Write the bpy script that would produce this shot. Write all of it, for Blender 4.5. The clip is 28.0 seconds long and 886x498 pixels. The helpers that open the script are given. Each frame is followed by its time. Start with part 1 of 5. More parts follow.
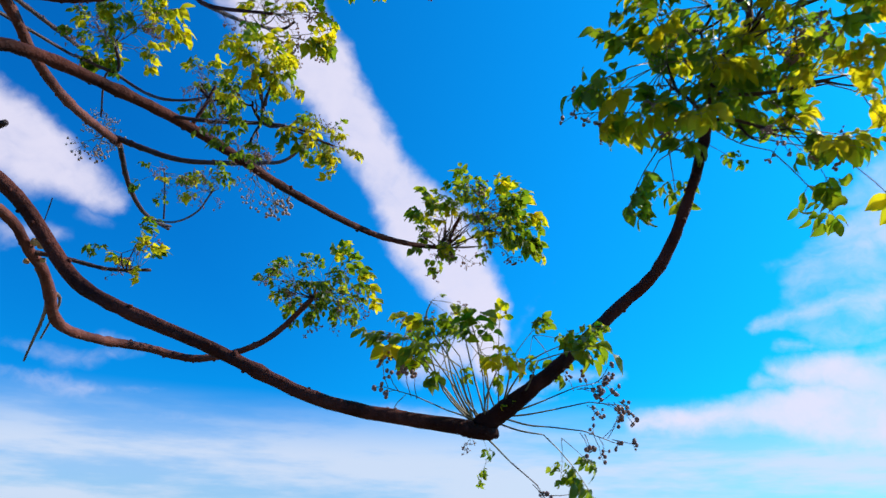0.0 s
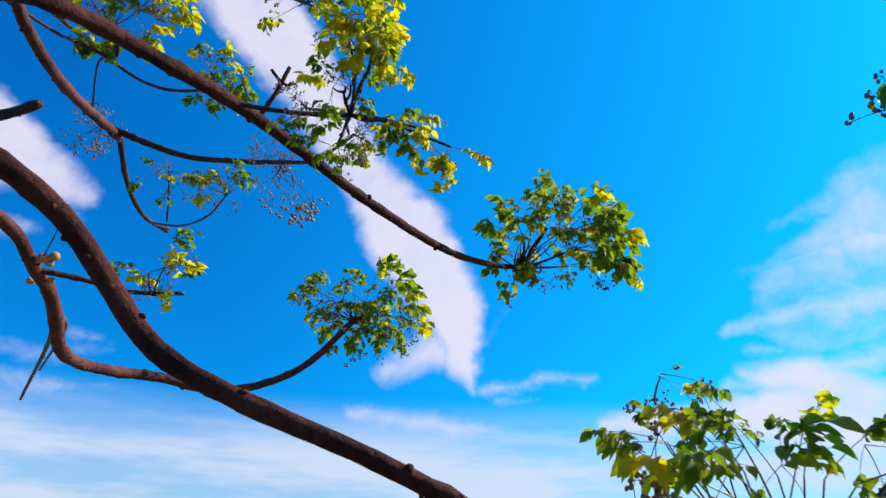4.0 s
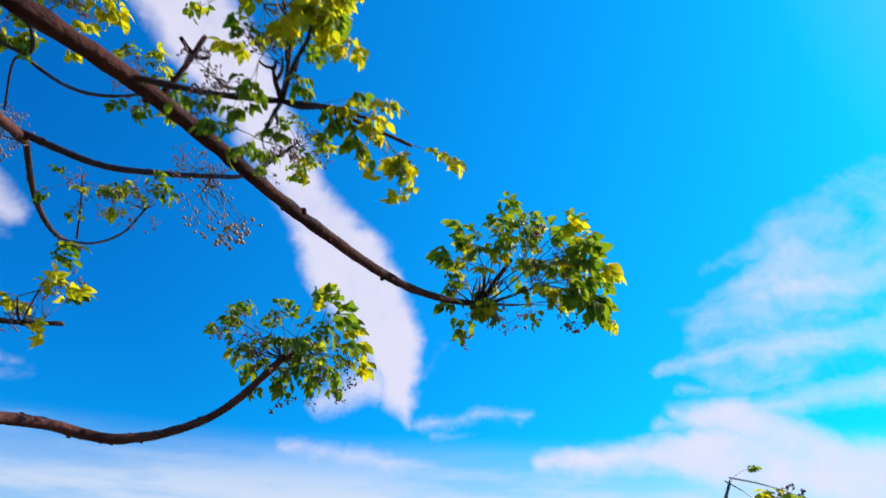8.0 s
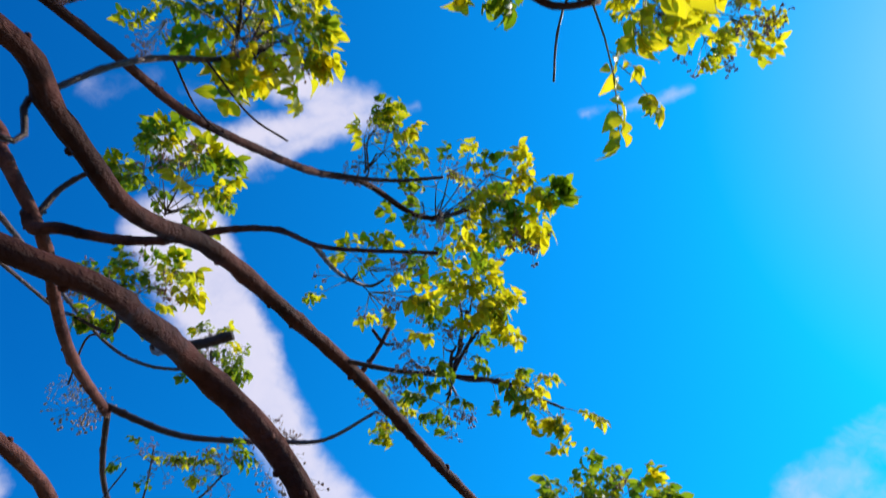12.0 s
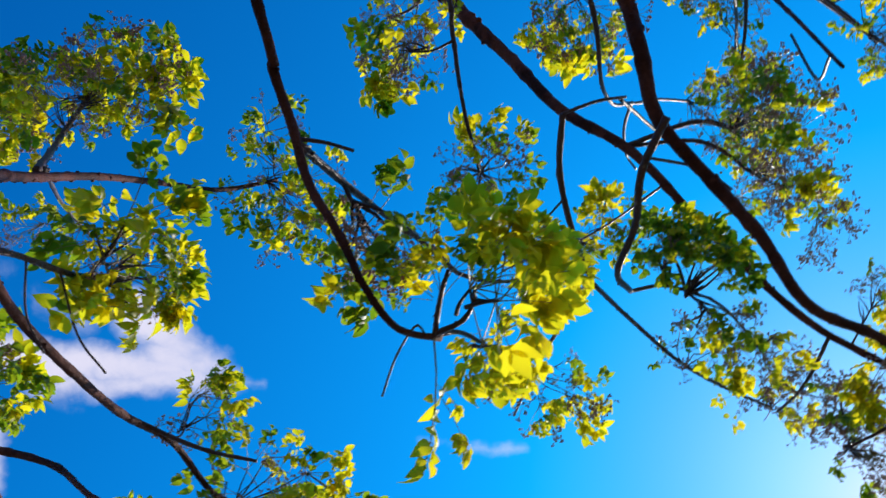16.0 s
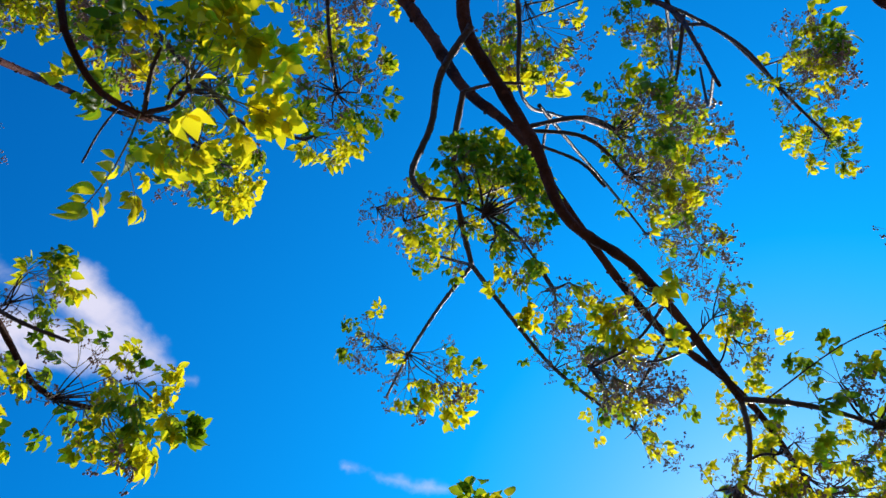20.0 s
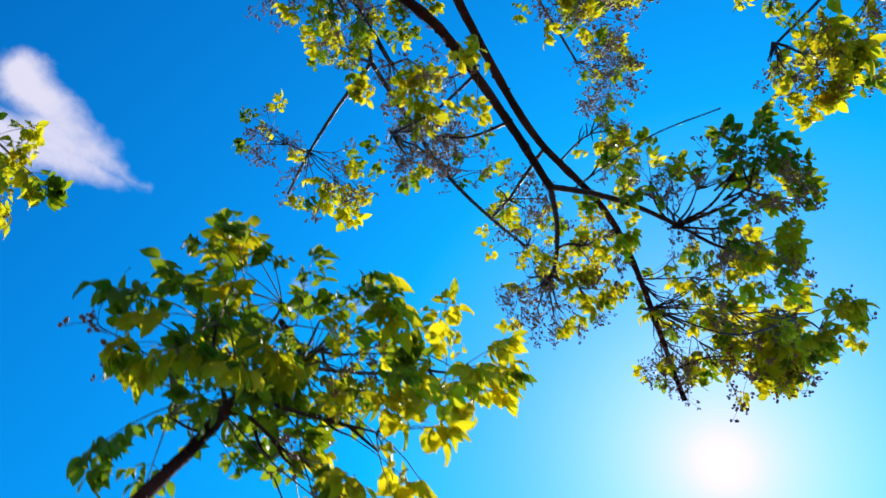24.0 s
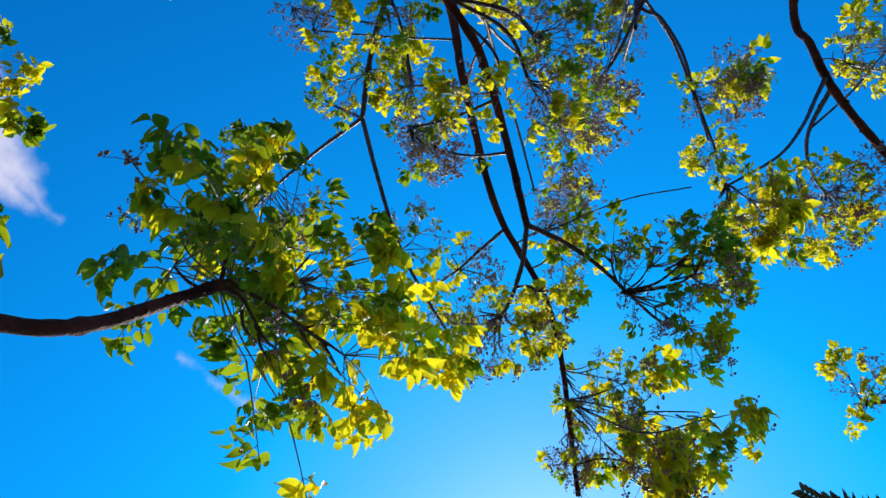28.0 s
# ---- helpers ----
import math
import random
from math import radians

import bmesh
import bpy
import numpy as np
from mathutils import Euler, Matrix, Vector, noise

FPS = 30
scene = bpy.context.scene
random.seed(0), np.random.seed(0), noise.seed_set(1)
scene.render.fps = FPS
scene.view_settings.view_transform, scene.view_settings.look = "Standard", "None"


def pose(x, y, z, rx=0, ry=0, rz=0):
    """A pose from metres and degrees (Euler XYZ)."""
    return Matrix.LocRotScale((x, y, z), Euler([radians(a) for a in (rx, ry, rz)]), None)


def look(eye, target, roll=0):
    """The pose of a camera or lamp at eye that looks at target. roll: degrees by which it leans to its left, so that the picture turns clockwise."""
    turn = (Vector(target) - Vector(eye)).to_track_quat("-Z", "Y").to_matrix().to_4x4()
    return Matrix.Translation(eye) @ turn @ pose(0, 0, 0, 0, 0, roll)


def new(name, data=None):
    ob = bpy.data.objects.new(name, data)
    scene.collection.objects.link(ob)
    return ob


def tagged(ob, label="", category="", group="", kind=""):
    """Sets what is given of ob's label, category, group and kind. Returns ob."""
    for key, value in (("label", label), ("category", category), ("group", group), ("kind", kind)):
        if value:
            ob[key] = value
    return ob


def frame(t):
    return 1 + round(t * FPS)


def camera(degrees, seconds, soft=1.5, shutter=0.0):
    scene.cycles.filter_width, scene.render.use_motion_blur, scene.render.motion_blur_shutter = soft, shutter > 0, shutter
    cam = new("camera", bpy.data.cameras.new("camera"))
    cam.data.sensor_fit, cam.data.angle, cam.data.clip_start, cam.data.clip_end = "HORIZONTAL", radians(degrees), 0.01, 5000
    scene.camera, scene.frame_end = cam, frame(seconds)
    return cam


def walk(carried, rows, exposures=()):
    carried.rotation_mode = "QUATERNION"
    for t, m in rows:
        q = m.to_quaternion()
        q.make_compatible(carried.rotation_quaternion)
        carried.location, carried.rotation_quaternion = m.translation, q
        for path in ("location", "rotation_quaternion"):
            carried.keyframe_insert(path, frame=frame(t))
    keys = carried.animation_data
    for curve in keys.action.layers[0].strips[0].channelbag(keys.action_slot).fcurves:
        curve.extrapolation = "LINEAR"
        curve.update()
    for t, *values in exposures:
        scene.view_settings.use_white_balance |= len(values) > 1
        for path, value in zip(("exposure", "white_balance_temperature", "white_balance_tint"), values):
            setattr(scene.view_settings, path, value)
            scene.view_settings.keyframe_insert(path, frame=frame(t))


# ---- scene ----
cam = camera(62.77, 28.0, soft=1.5, shutter=0.5)
walk(cam, [
    (0, look((0.280, -0.336, 1.430), (0.097, 1.496, 2.210), 1.49)),
    (0.5, look((0.241, -0.279, 1.434), (0.061, 1.553, 2.215), 1.57)),
    (1, look((0.162, -0.244, 1.436), (-0.018, 1.590, 2.215), 1.90)),
    (1.5, look((0.113, -0.226, 1.454), (-0.063, 1.605, 2.240), 1.89)),
    (2, look((0.095, -0.202, 1.472), (-0.081, 1.631, 2.252), 2.11)),
    (2.5, look((0.084, -0.191, 1.492), (-0.078, 1.641, 2.277), 1.82)),
    (4.5, look((0.002, -0.038, 1.600), (-0.078, 1.802, 2.381), 1.13)),
    (5, look((0.006, 0.019, 1.612), (-0.007, 1.861, 2.391), 0.39)),
    (5.5, look((0.046, 0.049, 1.644), (0.085, 1.890, 2.425), 1.28)),
    (6, look((0.041, 0.104, 1.641), (0.096, 1.945, 2.421), 0.83)),
    (6.5, look((0.062, 0.142, 1.670), (0.133, 1.981, 2.452), 0.23)),
    (7, look((0.048, 0.164, 1.661), (0.107, 2.005, 2.441), 1.47)),
    (7.5, look((0.014, 0.159, 1.674), (0.061, 1.991, 2.475), 1.73)),
    (8, look((-0.015, 0.127, 1.675), (0.026, 1.928, 2.544), 1.72)),
    (8.5, look((-0.046, 0.087, 1.650), (-0.012, 1.856, 2.581), 2.00)),
    (9, look((-0.089, 0.067, 1.619), (-0.061, 1.812, 2.596), 1.92)),
    (9.5, look((-0.133, 0.051, 1.623), (-0.118, 1.762, 2.659), 2.19)),
    (10, look((-0.162, 0.037, 1.605), (-0.174, 1.714, 2.694), 1.12)),
    (10.5, look((-0.188, -0.011, 1.578), (-0.156, 1.620, 2.735), -0.11)),
    (11, look((-0.172, -0.000, 1.582), (-0.176, 1.566, 2.826), 2.15)),
    (11.5, look((-0.214, -0.032, 1.550), (-0.190, 1.463, 2.879), -0.25)),
    (12, look((-0.219, -0.064, 1.544), (-0.195, 1.322, 2.986), 0.35)),
    (12.5, look((-0.259, -0.074, 1.504), (-0.218, 1.181, 3.061), 0.33)),
    (14.5, look((-0.261, -0.085, 1.521), (-0.119, 0.875, 3.269), -1.53)),
    (15, look((-0.253, -0.082, 1.519), (-0.060, 0.780, 3.313), -1.54)),
    (15.5, look((-0.232, -0.067, 1.524), (0.011, 0.658, 3.372), -2.16)),
    (16, look((-0.203, -0.079, 1.521), (0.071, 0.544, 3.402), -1.90)),
    (16.5, look((-0.185, -0.085, 1.504), (0.115, 0.470, 3.402), -2.09)),
    (17, look((-0.153, -0.084, 1.510), (0.165, 0.433, 3.415), -2.53)),
    (17.5, look((-0.117, -0.078, 1.496), (0.207, 0.430, 3.403), -1.92)),
    (18, look((-0.093, -0.056, 1.486), (0.243, 0.446, 3.393), -2.27)),
    (18.5, look((-0.057, -0.042, 1.491), (0.288, 0.461, 3.396), -2.23)),
    (19, look((0.004, -0.029, 1.465), (0.354, 0.462, 3.372), -2.65)),
    (19.5, look((0.070, -0.020, 1.446), (0.418, 0.471, 3.353), -2.49)),
    (20, look((0.116, -0.021, 1.410), (0.450, 0.479, 3.317), -1.32)),
    (20.5, look((0.110, -0.008, 1.388), (0.456, 0.514, 3.288), -1.21)),
    (22.5, look((0.151, -0.114, 1.410), (0.713, 0.649, 3.171), -0.65)),
    (23, look((0.199, -0.113, 1.401), (0.832, 0.666, 3.131), -1.60)),
    (23.5, look((0.288, -0.090, 1.400), (0.946, 0.689, 3.121), -2.48)),
    (24, look((0.367, -0.077, 1.369), (1.030, 0.699, 3.089), -1.84)),
    (24.5, look((0.399, -0.048, 1.311), (1.046, 0.669, 3.063), -1.53)),
    (25, look((0.383, -0.011, 1.296), (0.991, 0.578, 3.108), -1.79)),
    (25.5, look((0.385, -0.005, 1.279), (0.950, 0.500, 3.130), -1.12)),
    (26, look((0.384, 0.008, 1.269), (0.950, 0.463, 3.132), -2.26)),
    (26.5, look((0.395, 0.044, 1.237), (0.962, 0.481, 3.104), -1.02)),
    (27, look((0.406, 0.096, 1.216), (0.983, 0.507, 3.086), -0.48)),
    (27.5, look((0.411, 0.093, 1.210), (0.998, 0.488, 3.081), -0.63)),
    (28, look((0.403, 0.100, 1.204), (1.001, 0.496, 3.071), -0.95)),
])

# ---------------------------------------------------------------- world, sun
SUN = Vector((0.710, 0.310, 0.634)).normalized()
SKY_STRENGTH = 0.10
SUN_POWER = 4.8


def node(tree, kind, **inputs):
    n = tree.nodes.new(kind)
    for key, value in inputs.items():
        n.inputs[int(key[1:]) if key[0] == "i" and key[1:].isdigit() else key].default_value = value
    return n


def vmath(tree, op, a, b=None, scale=None):
    n = tree.nodes.new("ShaderNodeVectorMath")
    n.operation = op
    for slot, v in ((0, a), (1, b)):
        if v is None:
            continue
        if isinstance(v, (tuple, Vector)):
            n.inputs[slot].default_value = v
        else:
            tree.links.new(v, n.inputs[slot])
    if scale is not None:
        if isinstance(scale, float):
            n.inputs["Scale"].default_value = scale
        else:
            tree.links.new(scale, n.inputs["Scale"])
    return n.outputs["Value"] if op in ("DOT_PRODUCT", "LENGTH") else n.outputs["Vector"]


def fmath(tree, op, a, b=None, clamp=False):
    n = tree.nodes.new("ShaderNodeMath")
    n.operation, n.use_clamp = op, clamp
    for slot, v in ((0, a), (1, b)):
        if v is None:
            continue
        if isinstance(v, (int, float)):
            n.inputs[slot].default_value = v
        else:
            tree.links.new(v, n.inputs[slot])
    return n.outputs[0]


def madd(tree, a, b, c, clamp=False):
    """a * b + c"""
    n = tree.nodes.new("ShaderNodeMath")
    n.operation, n.use_clamp = "MULTIPLY_ADD", clamp
    for slot, v in enumerate((a, b, c)):
        if isinstance(v, (int, float)):
            n.inputs[slot].default_value = v
        else:
            tree.links.new(v, n.inputs[slot])
    return n.outputs[0]


def ramp(tree, value, lo, hi, out_lo=0.0, out_hi=1.0, smooth=True):
    n = tree.nodes.new("ShaderNodeMapRange")
    n.interpolation_type = "SMOOTHSTEP" if smooth else "LINEAR"
    tree.links.new(value, n.inputs["Value"])
    n.inputs["From Min"].default_value, n.inputs["From Max"].default_value = lo, hi
    n.inputs["To Min"].default_value, n.inputs["To Max"].default_value = out_lo, out_hi
    return n.outputs["Result"]


def mix(tree, fac, a, b, blend="MIX"):
    n = tree.nodes.new("ShaderNodeMix")
    n.data_type, n.blend_type = "RGBA", blend
    for slot, v in ((0, fac), (6, a), (7, b)):
        if isinstance(v, (int, float)):
            n.inputs[slot].default_value = v
        elif isinstance(v, tuple):
            n.inputs[slot].default_value = (*v, 1)
        else:
            tree.links.new(v, n.inputs[slot])
    return n.outputs[2]


def noise_of(tree, vector, scale, detail=4.0, rough=0.55, colour=False):
    n = tree.nodes.new("ShaderNodeTexNoise")
    n.inputs["Scale"].default_value, n.inputs["Detail"].default_value, n.inputs["Roughness"].default_value = scale, detail, rough
    if vector is not None:
        tree.links.new(vector, n.inputs["Vector"])
    return n.outputs["Color" if colour else "Fac"]


def sky_dir(az, el):
    a, e = radians(az), radians(el)
    return (math.sin(a) * math.cos(e), math.cos(a) * math.cos(e), math.sin(e))


# Clouds: streaks from one (azimuth, elevation) to another, with the half widths at both ends in degrees, and density.
CLOUDS = []


def streak(az0, el0, az1, el1, half_width0, half_width1, density):
    CLOUDS.append((az0, el0, az1, el1, half_width0, half_width1, density))


streak(-27.1, 43.2, -14.1, 32.6, 3.74, 2.41, 0.95)
streak(-14.1, 32.6, -11.0, 28.7, 2.41, 2.23, 0.95)
streak(-11.0, 28.7, -6.4, 23.8, 2.23, 3.30, 0.95)
streak(-6.4, 23.8, -2.9, 18.8, 3.30, 2.59, 0.95)
streak(-2.9, 18.8, -1.9, 14.1, 2.59, 1.16, 0.95)
streak(-1.9, 14.1, -1.1, 12.3, 1.16, 0.18, 0.95)
streak(-7.8, 13.6, -4.5, 15.2, 1.16, 1.78, 0.80)
streak(-0.2, 15.9, 4.5, 21.2, 0.62, 0.53, 0.40)
streak(-0.0, 12.2, 4.3, 13.1, 0.36, 0.67, 0.85)
streak(4.3, 13.1, 8.7, 12.7, 0.67, 0.27, 0.85)
streak(-10.4, 10.1, -5.7, 9.7, 0.45, 1.07, 0.75)
streak(-5.7, 9.7, 1.2, 9.2, 1.07, 0.45, 0.75)
streak(1.1, 11.4, 6.3, 11.8, 0.45, 0.36, 0.60)
streak(20.1, 14.1, 24.0, 13.8, 0.22, 0.27, 0.80)
streak(18.6, 16.0, 24.1, 17.0, 0.53, 1.34, 0.66)
streak(24.1, 17.0, 34.5, 17.1, 1.34, 1.96, 0.66)
streak(19.1, 12.7, 24.4, 11.9, 0.71, 1.96, 0.85)
streak(24.4, 11.9, 29.5, 9.8, 1.96, 1.78, 0.85)
streak(9.3, 9.1, 15.9, 9.9, 0.71, 1.34, 0.85)
streak(15.9, 9.9, 22.9, 9.6, 1.34, 2.67, 0.85)
streak(22.9, 9.6, 33.2, 8.5, 2.67, 2.23, 0.85)
streak(28.0, 13.2, 33.7, 13.8, 1.34, 1.78, 0.70)
streak(22.6, 23.2, 29.7, 25.3, 0.53, 1.78, 0.40)
streak(29.7, 25.3, 37.1, 27.0, 1.78, 2.67, 0.40)
streak(25.3, 17.4, 37.0, 21.2, 4.90, 7.58, 0.42)
streak(20.4, 20.2, 28.8, 21.0, 0.45, 1.43, 0.55)
streak(28.8, 21.0, 36.2, 20.9, 1.43, 2.05, 0.55)
streak(-34.3, 22.5, -31.2, 21.8, 1.16, 0.53, 0.50)
streak(-31.3, 14.2, -29.2, 13.8, 0.53, 0.31, 0.70)
streak(-43.4, 27.1, -38.4, 25.2, 3.12, 2.67, 0.92)
streak(-38.4, 25.2, -32.8, 23.7, 2.67, 1.16, 0.92)
streak(-41.2, 19.6, -35.2, 20.5, 1.16, 0.62, 0.60)
streak(-38.7, 12.9, -32.9, 12.1, 0.71, 1.07, 0.55)
streak(-32.9, 12.1, -28.6, 13.2, 1.07, 0.71, 0.55)
streak(-37.5, 10.9, -31.1, 10.4, 0.62, 0.89, 0.70)
streak(-31.1, 10.4, -26.4, 10.8, 0.89, 0.36, 0.70)
streak(-37.4, 7.9, -24.3, 8.9, 0.89, 0.53, 0.40)
streak(-0.4, 12.3, 4.5, 13.1, 0.45, 0.80, 0.60)
streak(4.5, 13.1, 7.9, 12.3, 0.80, 0.53, 0.60)
streak(20.3, 14.2, 24.3, 13.9, 0.36, 0.22, 0.80)
streak(18.0, 11.9, 27.8, 13.0, 0.62, 1.34, 0.80)
streak(-24.9, 49.4, -19.0, 52.0, 0.80, 1.25, 0.82)
streak(-19.0, 52.0, -11.4, 55.7, 1.25, 1.78, 0.82)
streak(-11.4, 55.7, -6.2, 56.4, 1.78, 0.80, 0.82)
streak(-31.6, 53.6, -25.7, 54.3, 1.34, 1.16, 0.45)
streak(-40.8, 50.2, -36.2, 53.4, 1.78, 1.34, 0.35)
streak(-32.1, 49.3, -25.6, 50.7, 1.52, 1.52, 0.88)
streak(-25.6, 50.7, -13.8, 55.4, 1.52, 1.52, 0.88)
streak(-13.8, 55.4, -5.9, 56.0, 1.52, 0.36, 0.88)
streak(-24.2, 48.9, -19.4, 50.0, 0.80, 0.62, 0.40)
streak(-22.6, 57.2, -15.8, 57.0, 1.78, 1.60, 0.90)
streak(-15.8, 57.0, -9.8, 57.2, 1.60, 1.52, 0.90)
streak(-9.8, 57.2, -4.4, 56.7, 1.52, 0.18, 0.90)
streak(-15.4, 56.0, -11.5, 56.6, 2.05, 1.52, 0.85)
streak(-11.5, 56.6, -2.9, 57.0, 1.52, 0.18, 0.85)
streak(20.3, 55.0, 27.3, 54.6, 0.13, 0.49, 0.85)
streak(27.3, 54.6, 33.5, 54.2, 0.49, 0.22, 0.85)


def build_world():
    world = bpy.data.worlds.new("sky")
    scene.world, world.use_nodes = world, True
    t = world.node_tree
    out = t.nodes["World Output"]
    back = t.nodes["Background"]
    coord = t.nodes.new("ShaderNodeTexCoord").outputs["Generated"]
    ray = vmath(t, "NORMALIZE", coord)
    sky = t.nodes.new("ShaderNodeTexSky")
    sky.sky_type, sky.sun_disc = "NISHITA", False
    sky.sun_elevation, sky.sun_rotation = math.asin(SUN.z), math.atan2(SUN.x, SUN.y)
    sky.air_density, sky.dust_density, sky.ozone_density = 1.0, 0.6, 3.0
    # a deep, vivid blue: the sky's blue with most of its red filtered out
    tint = mix(t, 1.0, sky.outputs[0], SKY_TINT, "MULTIPLY")
    height = t.nodes.new("ShaderNodeSeparateXYZ")
    t.links.new(ray, height.inputs[0])
    tint = mix(t, 1.0, tint, mix(t, ramp(t, height.outputs[2], 0.25, 1.0, 0.0, 1.0, False), (1.08, 1.10, 1.05), (1.30, 1.27, 1.36)), "MULTIPLY")
    toward = ramp(t, vmath(t, "DOT_PRODUCT", ray, tuple(SUN)), 0.2, 0.9, 0.0, 1.0, False)
    tint = mix(t, 1.0, tint, mix(t, toward, (0.50, 0.60, 0.80), (1.0, 1.06, 1.06)), "MULTIPLY")
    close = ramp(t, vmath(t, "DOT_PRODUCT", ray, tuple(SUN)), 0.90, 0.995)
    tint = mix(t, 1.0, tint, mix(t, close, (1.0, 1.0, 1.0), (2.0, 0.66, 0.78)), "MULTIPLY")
    # cloud cover from noise-bent streaks
    bend1 = vmath(t, "SUBTRACT", noise_of(t, ray, 6.0, 4.0, 0.55, True), (0.5, 0.5, 0.5))
    bend2 = vmath(t, "SUBTRACT", noise_of(t, ray, 24.0, 5.0, 0.62, True), (0.5, 0.5, 0.5))
    bent = vmath(t, "ADD", vmath(t, "ADD", ray, vmath(t, "SCALE", bend1, scale=0.030)), vmath(t, "SCALE", bend2, scale=0.024))
    size2 = fmath(t, "ADD", vmath(t, "DOT_PRODUCT", bent, bent), 1.0)
    cover = None
    for az0, el0, az1, el1, wide0, wide1, dense in CLOUDS:
        a, b = Vector(sky_dir(az0, el0)), Vector(sky_dir(az1, el1))
        ab = b - a
        span = max(ab.length_squared, 1e-6)
        run = vmath(t, "DOT_PRODUCT", bent, tuple(ab))
        along = madd(t, run, 1.0 / span, -a.dot(ab) / span, True)
        gap2 = madd(t, madd(t, along, span, madd(t, run, -2.0, 2.0 * a.dot(ab))), along, madd(t, vmath(t, "DOT_PRODUCT", bent, tuple(a)), -2.0, size2))
        over = fmath(t, "SUBTRACT", fmath(t, "SQRT", fmath(t, "MAXIMUM", gap2, 0.0)), madd(t, along, radians(wide1 - wide0), radians(wide0)))
        one = ramp(t, over, 0.023, -0.029, 0.0, dense)
        cover = one if cover is None else fmath(t, "MAXIMUM", cover, one)
    # low haze with banks of cloud in it, thickest at the horizon
    up = t.nodes.new("ShaderNodeSeparateXYZ")
    t.links.new(ray, up.inputs[0])
    flat = vmath(t, "MULTIPLY", ray, (1.0, 1.0, 6.0))
    bank = noise_of(t, flat, 3.2, 6.0, 0.6)
    low = fmath(t, "MULTIPLY", ramp(t, up.outputs[2], 0.200, 0.110), ramp(t, bank, 0.38, 0.60, 0.52, 1.0))
    # the sun's glow, painted into the sky colour and fading with angle
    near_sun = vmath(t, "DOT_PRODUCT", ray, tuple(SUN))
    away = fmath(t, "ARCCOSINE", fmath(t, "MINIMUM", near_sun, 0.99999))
    sun_glow = fmath(t, "MULTIPLY", fmath(t, "EXPONENT", fmath(t, "MULTIPLY", away, -1.0 / 0.140)), 1.30)
    sun_glow = fmath(t, "SUBTRACT", sun_glow, 0.05, True)
    # billows and wisps eat into the edge of every cloud
    wisp = vmath(t, "ADD", vmath(t, "MULTIPLY", ray, (1.6, 1.6, 4.5)), vmath(t, "SCALE", bend1, scale=0.8))
    fray = fmath(t, "ADD", fmath(t, "MULTIPLY", noise_of(t, bent, 8.0, 7.0, 0.55), 0.55), fmath(t, "MULTIPLY", noise_of(t, wisp, 4.0, 7.0, 0.60), 0.45))
    cover = madd(t, fmath(t, "SUBTRACT", fray, 0.5), ramp(t, cover, 0.0, 0.30, 0.0, 1.4), cover)
    cover = fmath(t, "MULTIPLY", ramp(t, cover, 0.22, 0.94, 0.0, 0.92), ramp(t, fray, 0.30, 0.62, 0.86, 1.0))
    tint = mix(t, fmath(t, "MULTIPLY", low, 0.90), tint, HAZE_COLOUR)
    # the painted sun glow joins the clouds here; core whitens it at the centre
    cover = fmath(t, "MAXIMUM", cover, sun_glow)
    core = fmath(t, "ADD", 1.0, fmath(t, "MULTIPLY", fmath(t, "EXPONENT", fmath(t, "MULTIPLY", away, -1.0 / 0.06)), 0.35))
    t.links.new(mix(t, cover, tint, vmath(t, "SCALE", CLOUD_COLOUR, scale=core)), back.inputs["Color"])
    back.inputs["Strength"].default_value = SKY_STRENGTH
    return world


SKY_TINT = (0.02, 1.34, 2.02)
CLOUD_COLOUR = (8.3, 8.0, 9.6)
HAZE_COLOUR = (6.8, 7.7, 9.4)
build_world()
sun_data = bpy.data.lights.new("sun", "SUN")
sun_data.energy, sun_data.angle, sun_data.color = SUN_POWER, radians(0.53), (1.0, 0.94, 0.84)
sun_lamp = new("sun", sun_data)
sun_lamp.matrix_world = look(tuple(SUN * 60), (0, 0, 0))


# ---------------------------------------------------------------- materials
def shader(name):
    m = bpy.data.materials.new(name)
    m.use_nodes = True
    t = m.node_tree
    return m, t, t.nodes["Principled BSDF"], t.nodes["Material Output"]


def bark_material(name, dark, light, lichen, rough=0.55, gloss=0.32):
    m, t, p, out = shader(name)
    pos = t.nodes.new("ShaderNodeNewGeometry").outputs["Position"]
    rnd = t.nodes.new("ShaderNodeObjectInfo").outputs["Random"]
    broad = noise_of(t, pos, 9.0, 5.0, 0.6)
    fine = noise_of(t, pos, 90.0, 6.0, 0.65)
    spots = noise_of(t, pos, 38.0, 2.0, 0.5)
    c = mix(t, ramp(t, broad, 0.35, 0.65), dark, light)
    c = mix(t, ramp(t, fine, 0.40, 0.75, 0.0, 0.45), c, tuple(v * 0.45 for v in dark))
    c = mix(t, ramp(t, spots, 0.66, 0.74, 0.0, 0.55), c, lichen)
    c = mix(t, fmath(t, "MULTIPLY", rnd, 0.25), c, tuple(v * 1.3 for v in dark))
    t.links.new(c, p.inputs["Base Color"])
    p.inputs["Roughness"].default_value = rough
    p.inputs["Specular IOR Level"].default_value = gloss
    bump = node(t, "ShaderNodeBump", Strength=1.0, Distance=0.006)
    t.links.new(fmath(t, "ADD", fine, fmath(t, "MULTIPLY", spots, 0.6)), bump.inputs["Height"])
    t.links.new(bump.outputs[0], p.inputs["Normal"])
    return m


